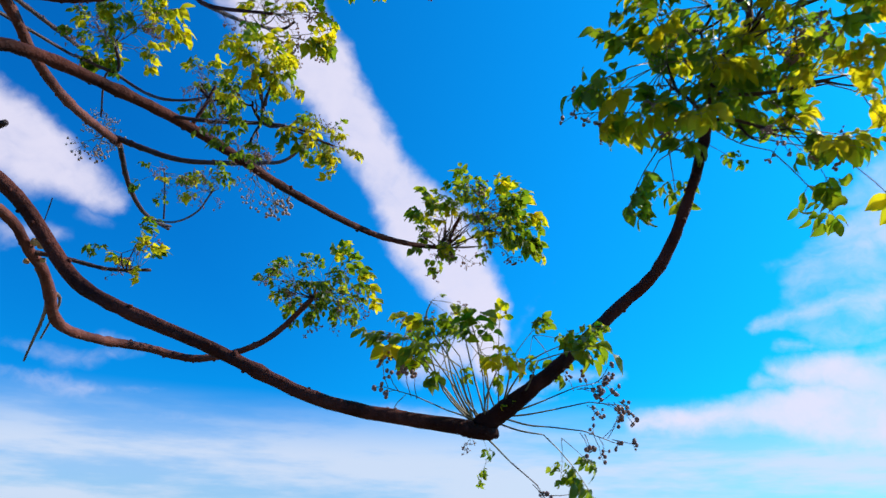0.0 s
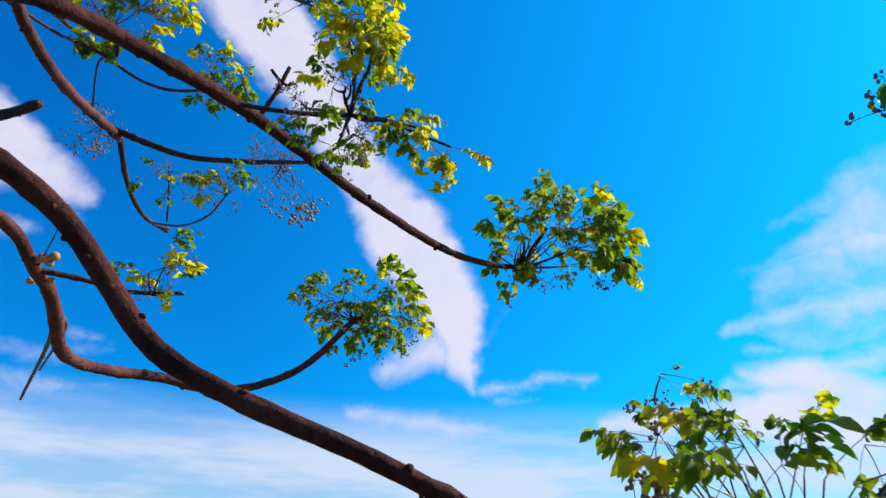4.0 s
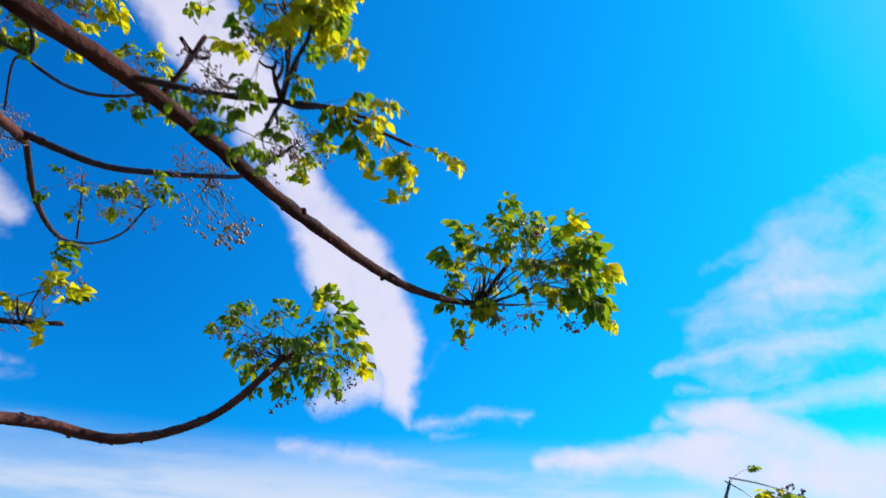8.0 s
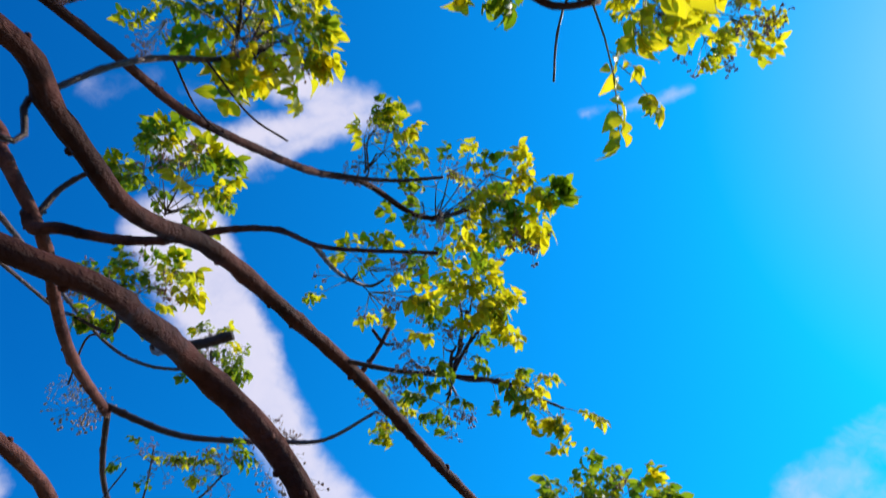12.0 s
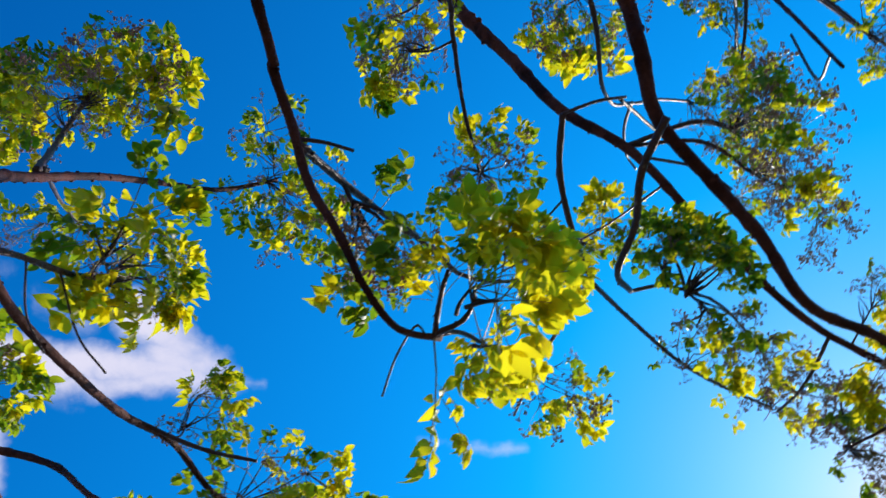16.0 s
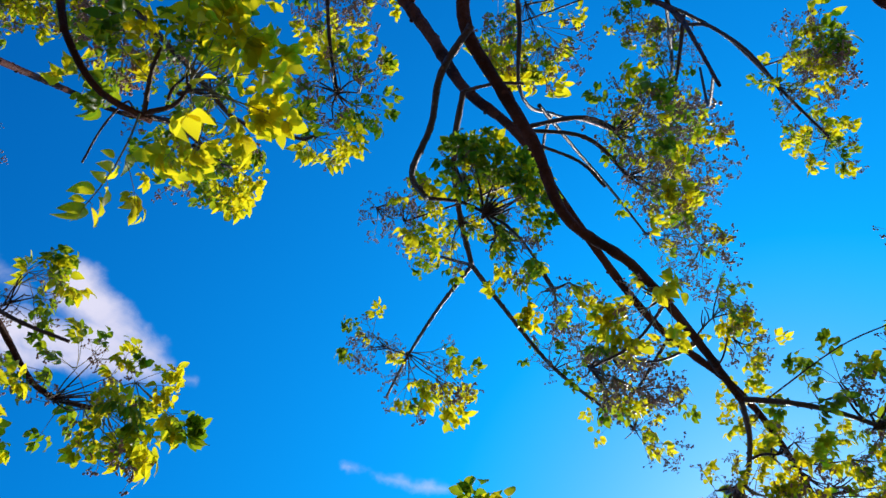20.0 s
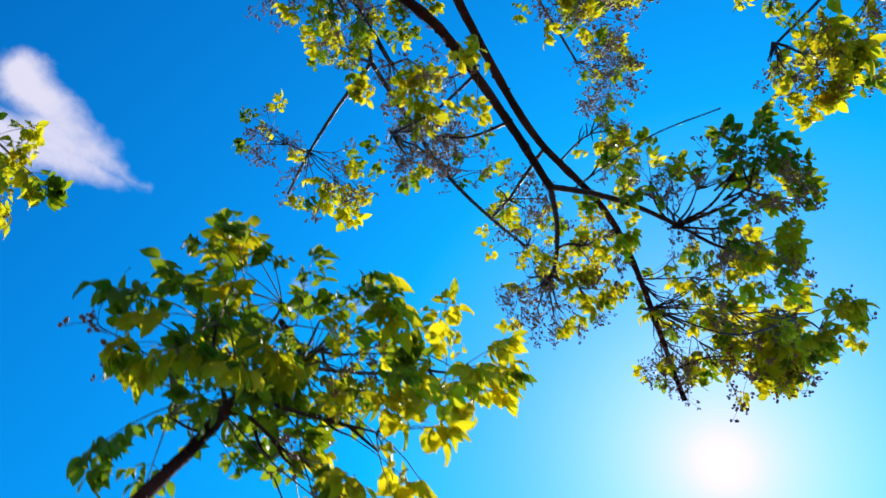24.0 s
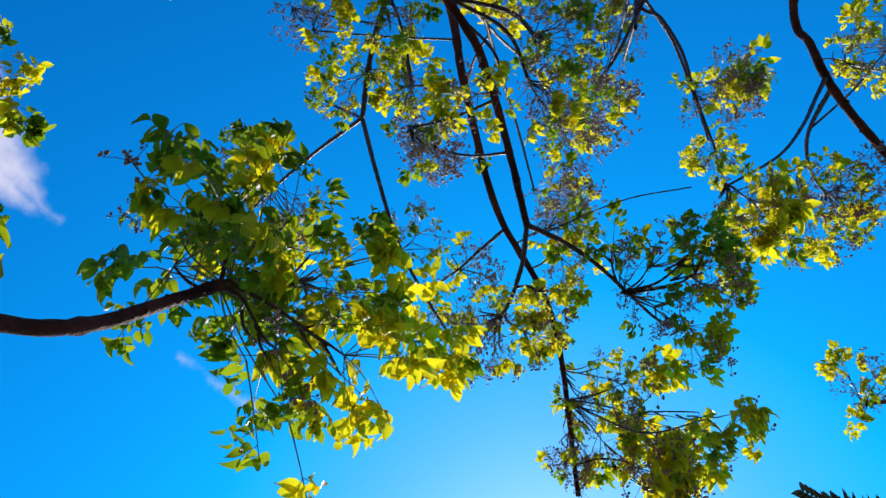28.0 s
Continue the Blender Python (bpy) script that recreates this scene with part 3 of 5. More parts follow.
def cluster(parent, hub, centre, size, count, young=0.3, buds=0.15, fruits=0.0, single=False, leaf=0.17, hang=0.0, label=""):
    """Compound leaves and sprays that fan from the hub into a flattened ball round centre.
    single: each leaf is a part of its own; else they are one part."""
    rng = CLUSTER_RNG
    hub, centre = Vector(hub), Vector(centre)
    all_v, all_f, all_i, base = [], [], [], 0
    root = hub
    gap = (centre - hub).length
    if gap > 0.9 * max(size):
        # a thin twig carries a far cluster
        hub = centre - (centre - hub) * (0.55 * max(size) / gap)
        side = Vector((rng.uniform(-1, 1), rng.uniform(-1, 1), rng.uniform(-1, 0.3))) * 0.10 * gap
        limb("twig", parent, [(*root, 0.0030), (*((root + hub) / 2 + side), 0.0026), (*hub, 0.0018)], TWIG, sides=6)
    else:
        root = hub + (hub - centre) * 0.25
    start = hub
    # side twigs, each with a handful of leaves
    nodes = []

    def in_ball(power):
        d = Vector((rng.gauss(0, 1), rng.gauss(0, 1), rng.gauss(0, 1))).normalized()
        far = rng.random() ** power
        return centre + Vector((d.x * size[0], d.y * size[1], d.z * size[2])) * far

    if count >= 7:
        for k in range(max(2, round(count / 3.6))):
            foot = start + (root - start) * (0.55 * rng.random() ** 1.5)
            node = foot + (in_ball(0.4) - foot) * rng.uniform(0.35, 0.62)
            nodes.append(node)
            verts, faces = [], []
            bow = (foot + node) / 2 + Vector((rng.uniform(-1, 1), rng.uniform(-1, 1), rng.uniform(-1, 0))) * 0.10 * (node - foot).length
            tube(verts, faces, curve_through([(*foot, 0.0024), (*bow, 0.0020), (*node, 0.0013)], 4), 4)
            part("twig", mesh_of("twig", verts, faces, [TWIG]), parent)
    for n in range(count):
        roll = rng.random()
        kind = "fruit" if roll < fruits else "bud" if roll < fruits + buds else "young" if rng.random() < young else "leaf"
        tip = in_ball(0.33)
        if not single and kind == "leaf" and rng.random() < 0.16:
            kind = "bud"
        hub = min(nodes, key=lambda p: (p - tip).length + 0.5 * leaf * rng.random()) if nodes else start + (root - start) * (0.55 * rng.random() ** 1.5)
        if kind in ("fruit", "bud"):
            tip = tip - Vector((0, 0, size[2] * 0.35))
        reach = (tip - hub).length
        length = min(max(reach, leaf * 0.85), leaf * 1.5) * (0.75 if kind in ("fruit", "bud") else 1.0)
        ahead = (tip - hub).normalized() if reach > 1e-4 else Vector((0, 0, 1))
        foot = hub + ahead * max(0.0, reach - length)
        if kind in ("leaf", "young") and not hang:
            ahead = (ahead + Vector((0, 0, -rng.uniform(-0.1, 0.35)))).normalized()
        if hang:
            ahead = (ahead + Vector((0, 0, -hang))).normalized()
        me = rng.choice(SHARED["long" if hang and kind == "young" else kind])
        turn = frame_along(ahead, (rng.uniform(-0.5, 0.5), rng.uniform(-0.5, 0.5), 1), rng.uniform(-0.6, 0.6))
        m = Matrix.Translation(foot) @ turn.to_4x4() @ Matrix.Scale(length, 4)
        if reach > length * 1.15:
            verts, faces = [], []
            sag = (hub + foot) / 2 - Vector((0, 0, 0.04 * reach))
            rows = curve_through([(*hub, 0.0022), (*sag, 0.0019), (*foot, 0.0014)], 3)
            tube(verts, faces, rows, 3)
            if single:
                part("leaf_stalk", mesh_of("leaf_stalk", verts, faces, [STALK]), parent)
            else:
                all_v += verts
                all_f += [tuple(base + k for k in f) for f in faces]
                all_i += [3] * len(faces)
                base += len(verts)
        if single:
            ob = new(PART_NAME[kind], me)
            ob.parent = parent
            ob.matrix_world = m
        else:
            co, fs, ix = mesh_arrays(me)
            w = co @ np.array(m.to_3x3()).T + np.array(m.translation)
            all_v += [tuple(v) for v in w]
            all_f += [tuple(base + k for k in f) for f in fs]
            slot = {"leaf": 0, "young": 1, "fruit": 2, "bud": 4}[kind]
            all_i += [slot if i == 0 else 3 for i in ix]
            base += len(co)
    if all_v:
        me = mesh_of("foliage", all_v, all_f, [LEAF, YOUNG, FRUIT, STALK, BUD], all_i)
        ob = part("foliage", me, parent, label)
        tagged(ob, kind="stuff")


# ---------------------------------------------------------------- ground
def build_ground():
    bm = bmesh.new()
    bmesh.ops.create_grid(bm, x_segments=40, y_segments=40, size=1)
    for v in bm.verts:
        r = max(abs(v.co.x), abs(v.co.y))
        v.co *= 3 + 1200 * r ** 4
        v.co.z = 0.03 * noise.noise(v.co * 0.4) if r < 0.7 else 0.0
    me = bpy.data.meshes.new("ground")
    bm.to_mesh(me)
    bm.free()
    me.materials.append(GRASS)
    tagged(new("ground", me), "dry grassy ground under the tree", "ground", kind="structure")


build_ground()


# ---------------------------------------------------------------- the chinaberry tree
tree = thing("chinaberry_tree", (-1.4, -1.0, 0.0), "chinaberry tree with reddish-brown limbs, sparse sunlit leaves and fruit sprays", "tree")
limb("trunk", tree, [(-1.400, -1.000, -0.100, 0.1600), (-1.350, -0.950, 1.200, 0.1300), (-1.300, -0.920, 2.200, 0.1050), (-1.150, -1.000, 3.000, 0.0900), (-1.000, -1.080, 4.000, 0.0780), (-0.881, -1.121, 5.000, 0.0620), (-0.784, -1.156, 5.900, 0.0450), (-0.705, -1.206, 6.600, 0.0200)], BARK, sides=16)

# limbs: control rows of x, y, z and radius
l_m = limb("limb", tree, [(-1.273, -0.936, 1.507, 0.0208), (-0.970, -0.218, 1.758, 0.0096), (-0.456, 0.182, 1.808, 0.0072), (-0.403, 0.285, 1.840, 0.0081), (-0.396, 0.378, 1.873, 0.0091), (-0.334, 0.427, 1.832, 0.0097), (-0.264, 0.464, 1.741, 0.0091), (-0.187, 0.457, 1.696, 0.0085), (-0.074, 0.478, 1.652, 0.0079), (0.064, 0.503, 1.594, 0.0078), (0.234, 0.526, 1.568, 0.0090)], BARK, sides=12)
l_n = limb("limb", tree, [(-1.320, -0.900, 1.700, 0.0192), (-0.954, -0.303, 1.878, 0.0112), (-0.564, 0.145, 2.017, 0.0092), (-0.536, 0.277, 2.055, 0.0100), (-0.513, 0.402, 2.074, 0.0101), (-0.472, 0.515, 2.140, 0.0103), (-0.405, 0.660, 2.167, 0.0103), (-0.316, 0.819, 2.174, 0.0096), (-0.191, 1.039, 2.154, 0.0086), (-0.051, 1.312, 2.171, 0.0074), (0.089, 1.529, 2.230, 0.0058), (0.121, 1.486, 2.258, 0.0050), (0.152, 1.440, 2.291, 0.0040)], BARK, sides=12)
l_q = limb("limb", tree, [(-1.320, -0.900, 1.900, 0.0192), (-1.249, 0.089, 2.113, 0.0104), (-0.863, 0.881, 2.118, 0.0119), (-0.813, 1.115, 2.045, 0.0121), (-0.835, 1.224, 2.012, 0.0138), (-0.876, 1.358, 1.958, 0.0134), (-0.874, 1.532, 1.967, 0.0132), (-0.822, 1.692, 1.988, 0.0125), (-0.674, 1.790, 1.977, 0.0112), (-0.495, 1.836, 2.048, 0.0097), (-0.343, 1.846, 2.208, 0.0084)], LIT_BARK, sides=12)
l_l = limb("limb", tree, [(-1.250, -0.950, 2.500, 0.0192), (-1.300, -0.200, 2.601, 0.0104), (-0.872, 0.262, 2.448, 0.0080), (-0.788, 0.350, 2.485, 0.0080), (-0.711, 0.483, 2.531, 0.0081), (-0.650, 0.637, 2.600, 0.0083), (-0.561, 0.786, 2.696, 0.0083), (-0.489, 0.933, 2.820, 0.0082), (-0.396, 1.075, 2.962, 0.0080), (-0.250, 1.249, 3.032, 0.0073), (-0.088, 1.310, 3.156, 0.0062)], BARK, sides=12)
l_g = limb("twig", tree, [(-1.280, -0.930, 2.200, 0.0128), (-1.000, -0.100, 2.100, 0.0080), (-0.585, 0.244, 2.004, 0.0030), (-0.548, 0.262, 2.051, 0.0031), (-0.514, 0.271, 2.113, 0.0031), (-0.493, 0.299, 2.183, 0.0032), (-0.458, 0.343, 2.261, 0.0033), (-0.438, 0.375, 2.347, 0.0033)], TWIG, sides=8)
l_o = limb("limb", tree, [(-1.300, -0.920, 2.400, 0.0288), (-1.800, 0.000, 3.100, 0.0224), (-1.589, 1.142, 3.389, 0.0229), (-1.489, 1.218, 3.264, 0.0212), (-1.398, 1.301, 3.144, 0.0196), (-1.335, 1.406, 3.046, 0.0183), (-1.338, 1.585, 2.973, 0.0175), (-1.391, 1.886, 2.996, 0.0178), (-1.438, 2.295, 3.080, 0.0184)], LIT_BARK, sides=12)
l_r1 = limb("limb", tree, [(-1.150, -0.950, 2.700, 0.0160), (-0.753, -0.498, 2.447, 0.0104), (-0.358, -0.006, 2.258, 0.0053), (-0.323, 0.047, 2.247, 0.0051), (-0.285, 0.090, 2.229, 0.0048), (-0.249, 0.128, 2.191, 0.0044), (-0.204, 0.152, 2.150, 0.0039), (-0.168, 0.178, 2.120, 0.0035), (-0.125, 0.209, 2.126, 0.0034), (-0.078, 0.219, 2.158, 0.0033)], BARK, sides=12)
l_r2 = limb("limb", tree, [(-0.901, -1.136, 4.600, 0.0480), (-0.601, -0.646, 4.950, 0.0360), (-0.285, -0.158, 4.768, 0.0302), (-0.079, -0.035, 4.452, 0.0256), (0.133, 0.042, 4.138, 0.0214), (0.303, 0.113, 3.851, 0.0177), (0.499, 0.127, 3.613, 0.0146), (0.717, 0.220, 3.431, 0.0123), (1.065, 0.339, 3.304, 0.0106), (1.384, 0.366, 3.136, 0.0086), (1.755, 0.555, 2.848, 0.0065)], BARK, sides=12)
l_r3 = limb("limb", tree, [(-1.161, -0.943, 2.495, 0.0280), (-0.413, -0.592, 2.744, 0.0184), (0.025, -0.209, 2.674, 0.0122), (0.101, -0.118, 2.614, 0.0113), (0.157, -0.035, 2.562, 0.0104), (0.246, 0.010, 2.522, 0.0096), (0.333, 0.053, 2.464, 0.0087), (0.417, 0.109, 2.414, 0.0078), (0.536, 0.114, 2.410, 0.0071), (0.690, 0.157, 2.441, 0.0067), (0.860, 0.215, 2.478, 0.0064)], BARK, sides=12)
l_t = limb("limb", tree, [(-0.800, -1.150, 5.600, 0.0360), (0.279, -1.130, 6.199, 0.0264), (0.796, -0.739, 6.233, 0.0207), (0.905, -0.703, 5.671, 0.0167), (0.964, -0.661, 5.112, 0.0132), (0.942, -0.572, 4.563, 0.0101), (0.883, -0.450, 4.021, 0.0074), (0.874, -0.297, 3.480, 0.0051)], BARK, sides=12)
l_x1 = limb("limb", tree, [(-1.000, -1.050, 3.600, 0.0320), (0.297, -1.054, 3.350, 0.0192), (1.160, -0.849, 3.819, 0.0144), (1.313, -0.814, 3.761, 0.0144), (1.456, -0.797, 3.712, 0.0144), (1.594, -0.806, 3.669, 0.0144), (1.755, -0.830, 3.625, 0.0144)], BARK, sides=12)
l_u = limb("twig", tree, [(-1.100, -1.000, 3.200, 0.0160), (-0.501, -0.450, 3.150, 0.0080), (-0.195, -0.103, 3.026, 0.0054), (-0.143, -0.021, 2.995, 0.0049), (-0.097, 0.059, 2.967, 0.0044), (-0.047, 0.136, 2.962, 0.0039), (0.017, 0.216, 2.963, 0.0035)], TWIG, sides=8)
l_y1 = limb("twig", tree, [(-0.900, -1.100, 4.800, 0.0240), (0.476, -1.031, 5.196, 0.0144), (1.065, -0.682, 5.187, 0.0098), (1.209, -0.686, 4.976, 0.0086), (1.362, -0.655, 4.778, 0.0075), (1.541, -0.574, 4.602, 0.0066), (1.746, -0.507, 4.441, 0.0057)], TWIG, sides=8)
l_w1 = limb("twig", tree, [(-0.900, -1.100, 4.400, 0.0224), (0.184, -0.366, 4.196, 0.0112), (0.526, 0.027, 4.285, 0.0076), (0.752, 0.042, 4.645, 0.0077), (0.970, -0.009, 4.990, 0.0075), (1.231, -0.053, 5.306, 0.0070)], TWIG, sides=8)
l_d = limb("twig", tree, [(-1.300, -0.920, 2.600, 0.0240), (-1.995, 0.604, 3.197, 0.0128), (-1.971, 2.317, 3.707, 0.0083), (-1.793, 2.386, 3.627, 0.0083), (-1.616, 2.432, 3.576, 0.0083), (-1.609, 2.328, 3.700, 0.0083)], TWIG, sides=8)
l_mr = limb("limb", tree, [(0.241, 0.537, 1.569, 0.0129), (0.326, 0.521, 1.633, 0.0089), (0.411, 0.541, 1.718, 0.0078), (0.466, 0.517, 1.769, 0.0071), (0.508, 0.489, 1.864, 0.0067), (0.541, 0.494, 1.968, 0.0063), (0.575, 0.536, 2.073, 0.0059), (0.643, 0.565, 2.188, 0.0056), (0.612, 0.613, 2.311, 0.0052)], BARK, sides=12)
l_ntw = limb("twig", tree, [(-0.350, 0.761, 2.174, 0.0037), (-0.270, 0.786, 2.174, 0.0036), (-0.190, 0.812, 2.186, 0.0035)], TWIG, sides=8)
l_nstub = limb("twig", tree, [(-0.326, 0.803, 2.175, 0.0038), (-0.303, 0.797, 2.214, 0.0035), (-0.285, 0.793, 2.260, 0.0030)], BARK, sides=8)
l_l2 = limb("twig", tree, [(-0.448, 1.001, 2.895, 0.0058), (-0.321, 0.987, 2.862, 0.0049), (-0.201, 0.967, 2.853, 0.0039)], TWIG, sides=8)
l_h = limb("limb", tree, [(-0.761, 0.396, 2.509, 0.0114), (-0.849, 0.577, 2.979, 0.0110), (-0.871, 0.712, 3.447, 0.0105), (-0.813, 0.817, 3.838, 0.0098), (-0.686, 0.898, 4.198, 0.0090), (-0.532, 0.872, 4.475, 0.0080)], BARK, sides=12)
l_h2 = limb("twig", tree, [(-0.868, 0.596, 3.080, 0.0100), (-1.025, 0.711, 3.512, 0.0091), (-1.131, 0.748, 3.843, 0.0084), (-1.201, 0.735, 4.110, 0.0077), (-1.224, 0.661, 4.248, 0.0069)], TWIG, sides=8)
l_h3 = limb("twig", tree, [(-0.871, 0.607, 3.119, 0.0098), (-1.161, 0.898, 3.815, 0.0085), (-1.274, 1.224, 4.308, 0.0075), (-1.212, 1.442, 4.552, 0.0065)], TWIG, sides=8)
l_o2 = limb("twig", tree, [(-1.434, 2.261, 3.086, 0.0138), (-1.169, 2.303, 2.997, 0.0121), (-0.919, 2.255, 2.942, 0.0102), (-0.715, 2.137, 2.870, 0.0082), (-0.550, 1.965, 2.778, 0.0064), (-0.378, 1.728, 2.726, 0.0048)], TWIG, sides=8)
l_o4 = limb("twig", tree, [(-1.437, 2.295, 3.093, 0.0121), (-1.512, 2.558, 3.018, 0.0115), (-1.560, 2.829, 2.996, 0.0107), (-1.563, 3.097, 3.033, 0.0098)], TWIG, sides=8)
l_o3 = limb("twig", tree, [(-1.556, 3.105, 3.051, 0.0059), (-1.453, 2.712, 2.898, 0.0052), (-1.212, 2.490, 2.782, 0.0046), (-1.024, 2.299, 2.735, 0.0041), (-0.907, 2.162, 2.756, 0.0035)], TWIG, sides=8)
l_k = limb("limb", tree, [(-1.387, 1.332, 3.119, 0.0238), (-1.358, 1.347, 3.067, 0.0203), (-1.275, 1.330, 3.049, 0.0171), (-1.125, 1.332, 3.013, 0.0143), (-0.954, 1.296, 2.972, 0.0118), (-0.765, 1.218, 2.933, 0.0095), (-0.600, 1.127, 2.840, 0.0073), (-0.453, 1.016, 2.666, 0.0052), (-0.213, 0.843, 2.477, 0.0034)], BARK, sides=12)
l_k2 = limb("twig", tree, [(-0.482, 1.039, 2.696, 0.0064), (-0.454, 1.231, 2.798, 0.0053), (-0.392, 1.346, 2.864, 0.0043), (-0.350, 1.346, 2.890, 0.0034)], TWIG, sides=8)
l_k3 = limb("twig", tree, [(-1.378, 1.354, 3.089, 0.0115), (-1.333, 1.325, 3.210, 0.0096), (-1.259, 1.307, 3.276, 0.0080), (-1.190, 1.282, 3.261, 0.0064), (-1.145, 1.266, 3.135, 0.0048)], TWIG, sides=8)
l_q2 = limb("twig", tree, [(-0.822, 1.098, 2.051, 0.0062), (-0.743, 1.145, 2.047, 0.0053), (-0.665, 1.185, 2.037, 0.0045), (-0.572, 1.207, 2.042, 0.0036)], TWIG, sides=8)
l_mstub = limb("twig", tree, [(-0.400, 0.340, 1.863, 0.0060), (-0.450, 0.425, 1.925, 0.0056), (-0.428, 0.450, 1.950, 0.0052), (-0.398, 0.447, 1.959, 0.0044)], TWIG, sides=8)
l_d2 = limb("twig", tree, [(-1.800, 1.600, 3.500, 0.0120), (-1.886, 2.796, 3.851, 0.0095), (-1.571, 2.753, 3.640, 0.0081), (-1.252, 2.628, 3.542, 0.0067), (-1.154, 2.396, 3.455, 0.0053)], TWIG, sides=8)
l_r1b = limb("twig", tree, [(-0.273, 0.103, 2.218, 0.0045), (-0.223, 0.135, 2.261, 0.0043), (-0.168, 0.165, 2.301, 0.0039), (-0.109, 0.193, 2.339, 0.0036), (-0.051, 0.225, 2.369, 0.0032)], TWIG, sides=8)
l_r1c = limb("twig", tree, [(-0.276, 0.100, 2.221, 0.0024), (-0.249, 0.095, 2.228, 0.0020), (-0.220, 0.091, 2.223, 0.0017)], TWIG, sides=8)
l_r2a = limb("twig", tree, [(0.299, 0.116, 3.756, 0.0102), (0.371, 0.280, 3.790, 0.0103), (0.460, 0.407, 3.799, 0.0102), (0.552, 0.507, 3.818, 0.0100), (0.661, 0.614, 3.846, 0.0096)], TWIG, sides=8)
l_r2b = limb("twig", tree, [(0.661, 0.614, 3.846, 0.0081), (0.677, 0.862, 3.975, 0.0073), (0.711, 1.139, 4.099, 0.0064), (0.762, 1.413, 4.225, 0.0054)], TWIG, sides=8)
l_r2c = limb("twig", tree, [(0.661, 0.614, 3.846, 0.0090), (0.883, 0.717, 3.932, 0.0084), (1.172, 0.826, 3.976, 0.0077), (1.454, 0.891, 4.054, 0.0070), (1.724, 0.937, 4.145, 0.0062)], TWIG, sides=8)
l_r2d = limb("twig", tree, [(0.661, 0.614, 3.846, 0.0061), (0.617, 0.700, 4.070, 0.0056), (0.555, 0.782, 4.271, 0.0051)], TWIG, sides=8)
l_r2e = limb("twig", tree, [(1.120, 0.347, 3.280, 0.0055), (1.137, 0.456, 3.283, 0.0050), (1.167, 0.546, 3.324, 0.0044), (1.195, 0.651, 3.391, 0.0038)], TWIG, sides=8)
l_r3a = limb("twig", tree, [(0.162, -0.041, 2.536, 0.0059), (0.161, 0.042, 2.522, 0.0056), (0.190, 0.115, 2.525, 0.0053), (0.205, 0.196, 2.540, 0.0050), (0.249, 0.223, 2.565, 0.0047)], TWIG, sides=8)
l_r3b = limb("twig", tree, [(0.249, 0.223, 2.565, 0.0035), (0.310, 0.203, 2.597, 0.0031), (0.392, 0.198, 2.605, 0.0028)], TWIG, sides=8)
l_r3c = limb("twig", tree, [(0.860, 0.215, 2.478, 0.0054), (0.921, 0.176, 2.467, 0.0049), (1.000, 0.146, 2.466, 0.0043), (1.084, 0.128, 2.469, 0.0037)], TWIG, sides=8)
l_r3d = limb("twig", tree, [(0.860, 0.215, 2.478, 0.0050), (0.931, 0.270, 2.491, 0.0046), (1.006, 0.351, 2.525, 0.0042), (1.037, 0.408, 2.582, 0.0038)], TWIG, sides=8)
l_t2 = limb("twig", tree, [(0.875, -0.322, 3.570, 0.0053), (1.023, -0.276, 3.856, 0.0051), (1.033, -0.403, 4.193, 0.0046)], TWIG, sides=8)
l_t3 = limb("twig", tree, [(0.962, -0.629, 4.882, 0.0089), (1.291, -0.497, 5.383, 0.0082), (1.553, -0.279, 5.732, 0.0074)], TWIG, sides=8)
l_t4 = limb("twig", tree, [(0.962, -0.666, 5.158, 0.0113), (1.171, -0.726, 5.285, 0.0106), (1.453, -0.771, 5.403, 0.0096), (1.796, -0.757, 5.519, 0.0085), (2.171, -0.723, 5.642, 0.0072)], TWIG, sides=8)
l_u2 = limb("twig", tree, [(0.299, 0.116, 3.756, 0.0059), (0.372, 0.040, 3.724, 0.0052), (0.441, -0.006, 3.698, 0.0044)], TWIG, sides=8)
l_v = limb("twig", tree, [(0.482, 0.124, 3.631, 0.0075), (0.631, -0.016, 3.618, 0.0075), (0.743, -0.044, 3.606, 0.0075)], TWIG, sides=8)
l_v2 = limb("twig", tree, [(0.482, 0.124, 3.631, 0.0064), (0.673, 0.025, 3.599, 0.0064), (0.844, 0.049, 3.563, 0.0064)], TWIG, sides=8)
l_x2 = limb("twig", tree, [(1.432, -0.798, 3.720, 0.0084), (1.408, -0.692, 3.565, 0.0069), (1.393, -0.567, 3.397, 0.0056), (1.355, -0.418, 3.218, 0.0044), (1.268, -0.229, 3.040, 0.0033)], TWIG, sides=8)
l_x3 = limb("twig", tree, [(1.468, -0.797, 3.708, 0.0088), (1.623, -0.698, 3.821, 0.0076), (1.785, -0.665, 3.882, 0.0062), (1.920, -0.680, 3.891, 0.0049)], TWIG, sides=8)
l_y2 = limb("twig", tree, [(1.112, -0.685, 5.116, 0.0108), (1.223, -0.554, 5.188, 0.0096), (1.316, -0.438, 5.261, 0.0084), (1.395, -0.311, 5.334, 0.0071)], TWIG, sides=8)
l_w2 = limb("twig", tree, [(0.658, 0.039, 4.495, 0.0084), (0.991, 0.125, 4.836, 0.0078), (1.353, 0.212, 5.135, 0.0071), (1.722, 0.320, 5.346, 0.0062)], TWIG, sides=8)
l_w3 = limb("twig", tree, [(0.752, 0.042, 4.645, 0.0080), (0.818, 0.163, 4.788, 0.0073), (0.922, 0.277, 4.915, 0.0064), (1.038, 0.339, 5.022, 0.0055)], TWIG, sides=8)
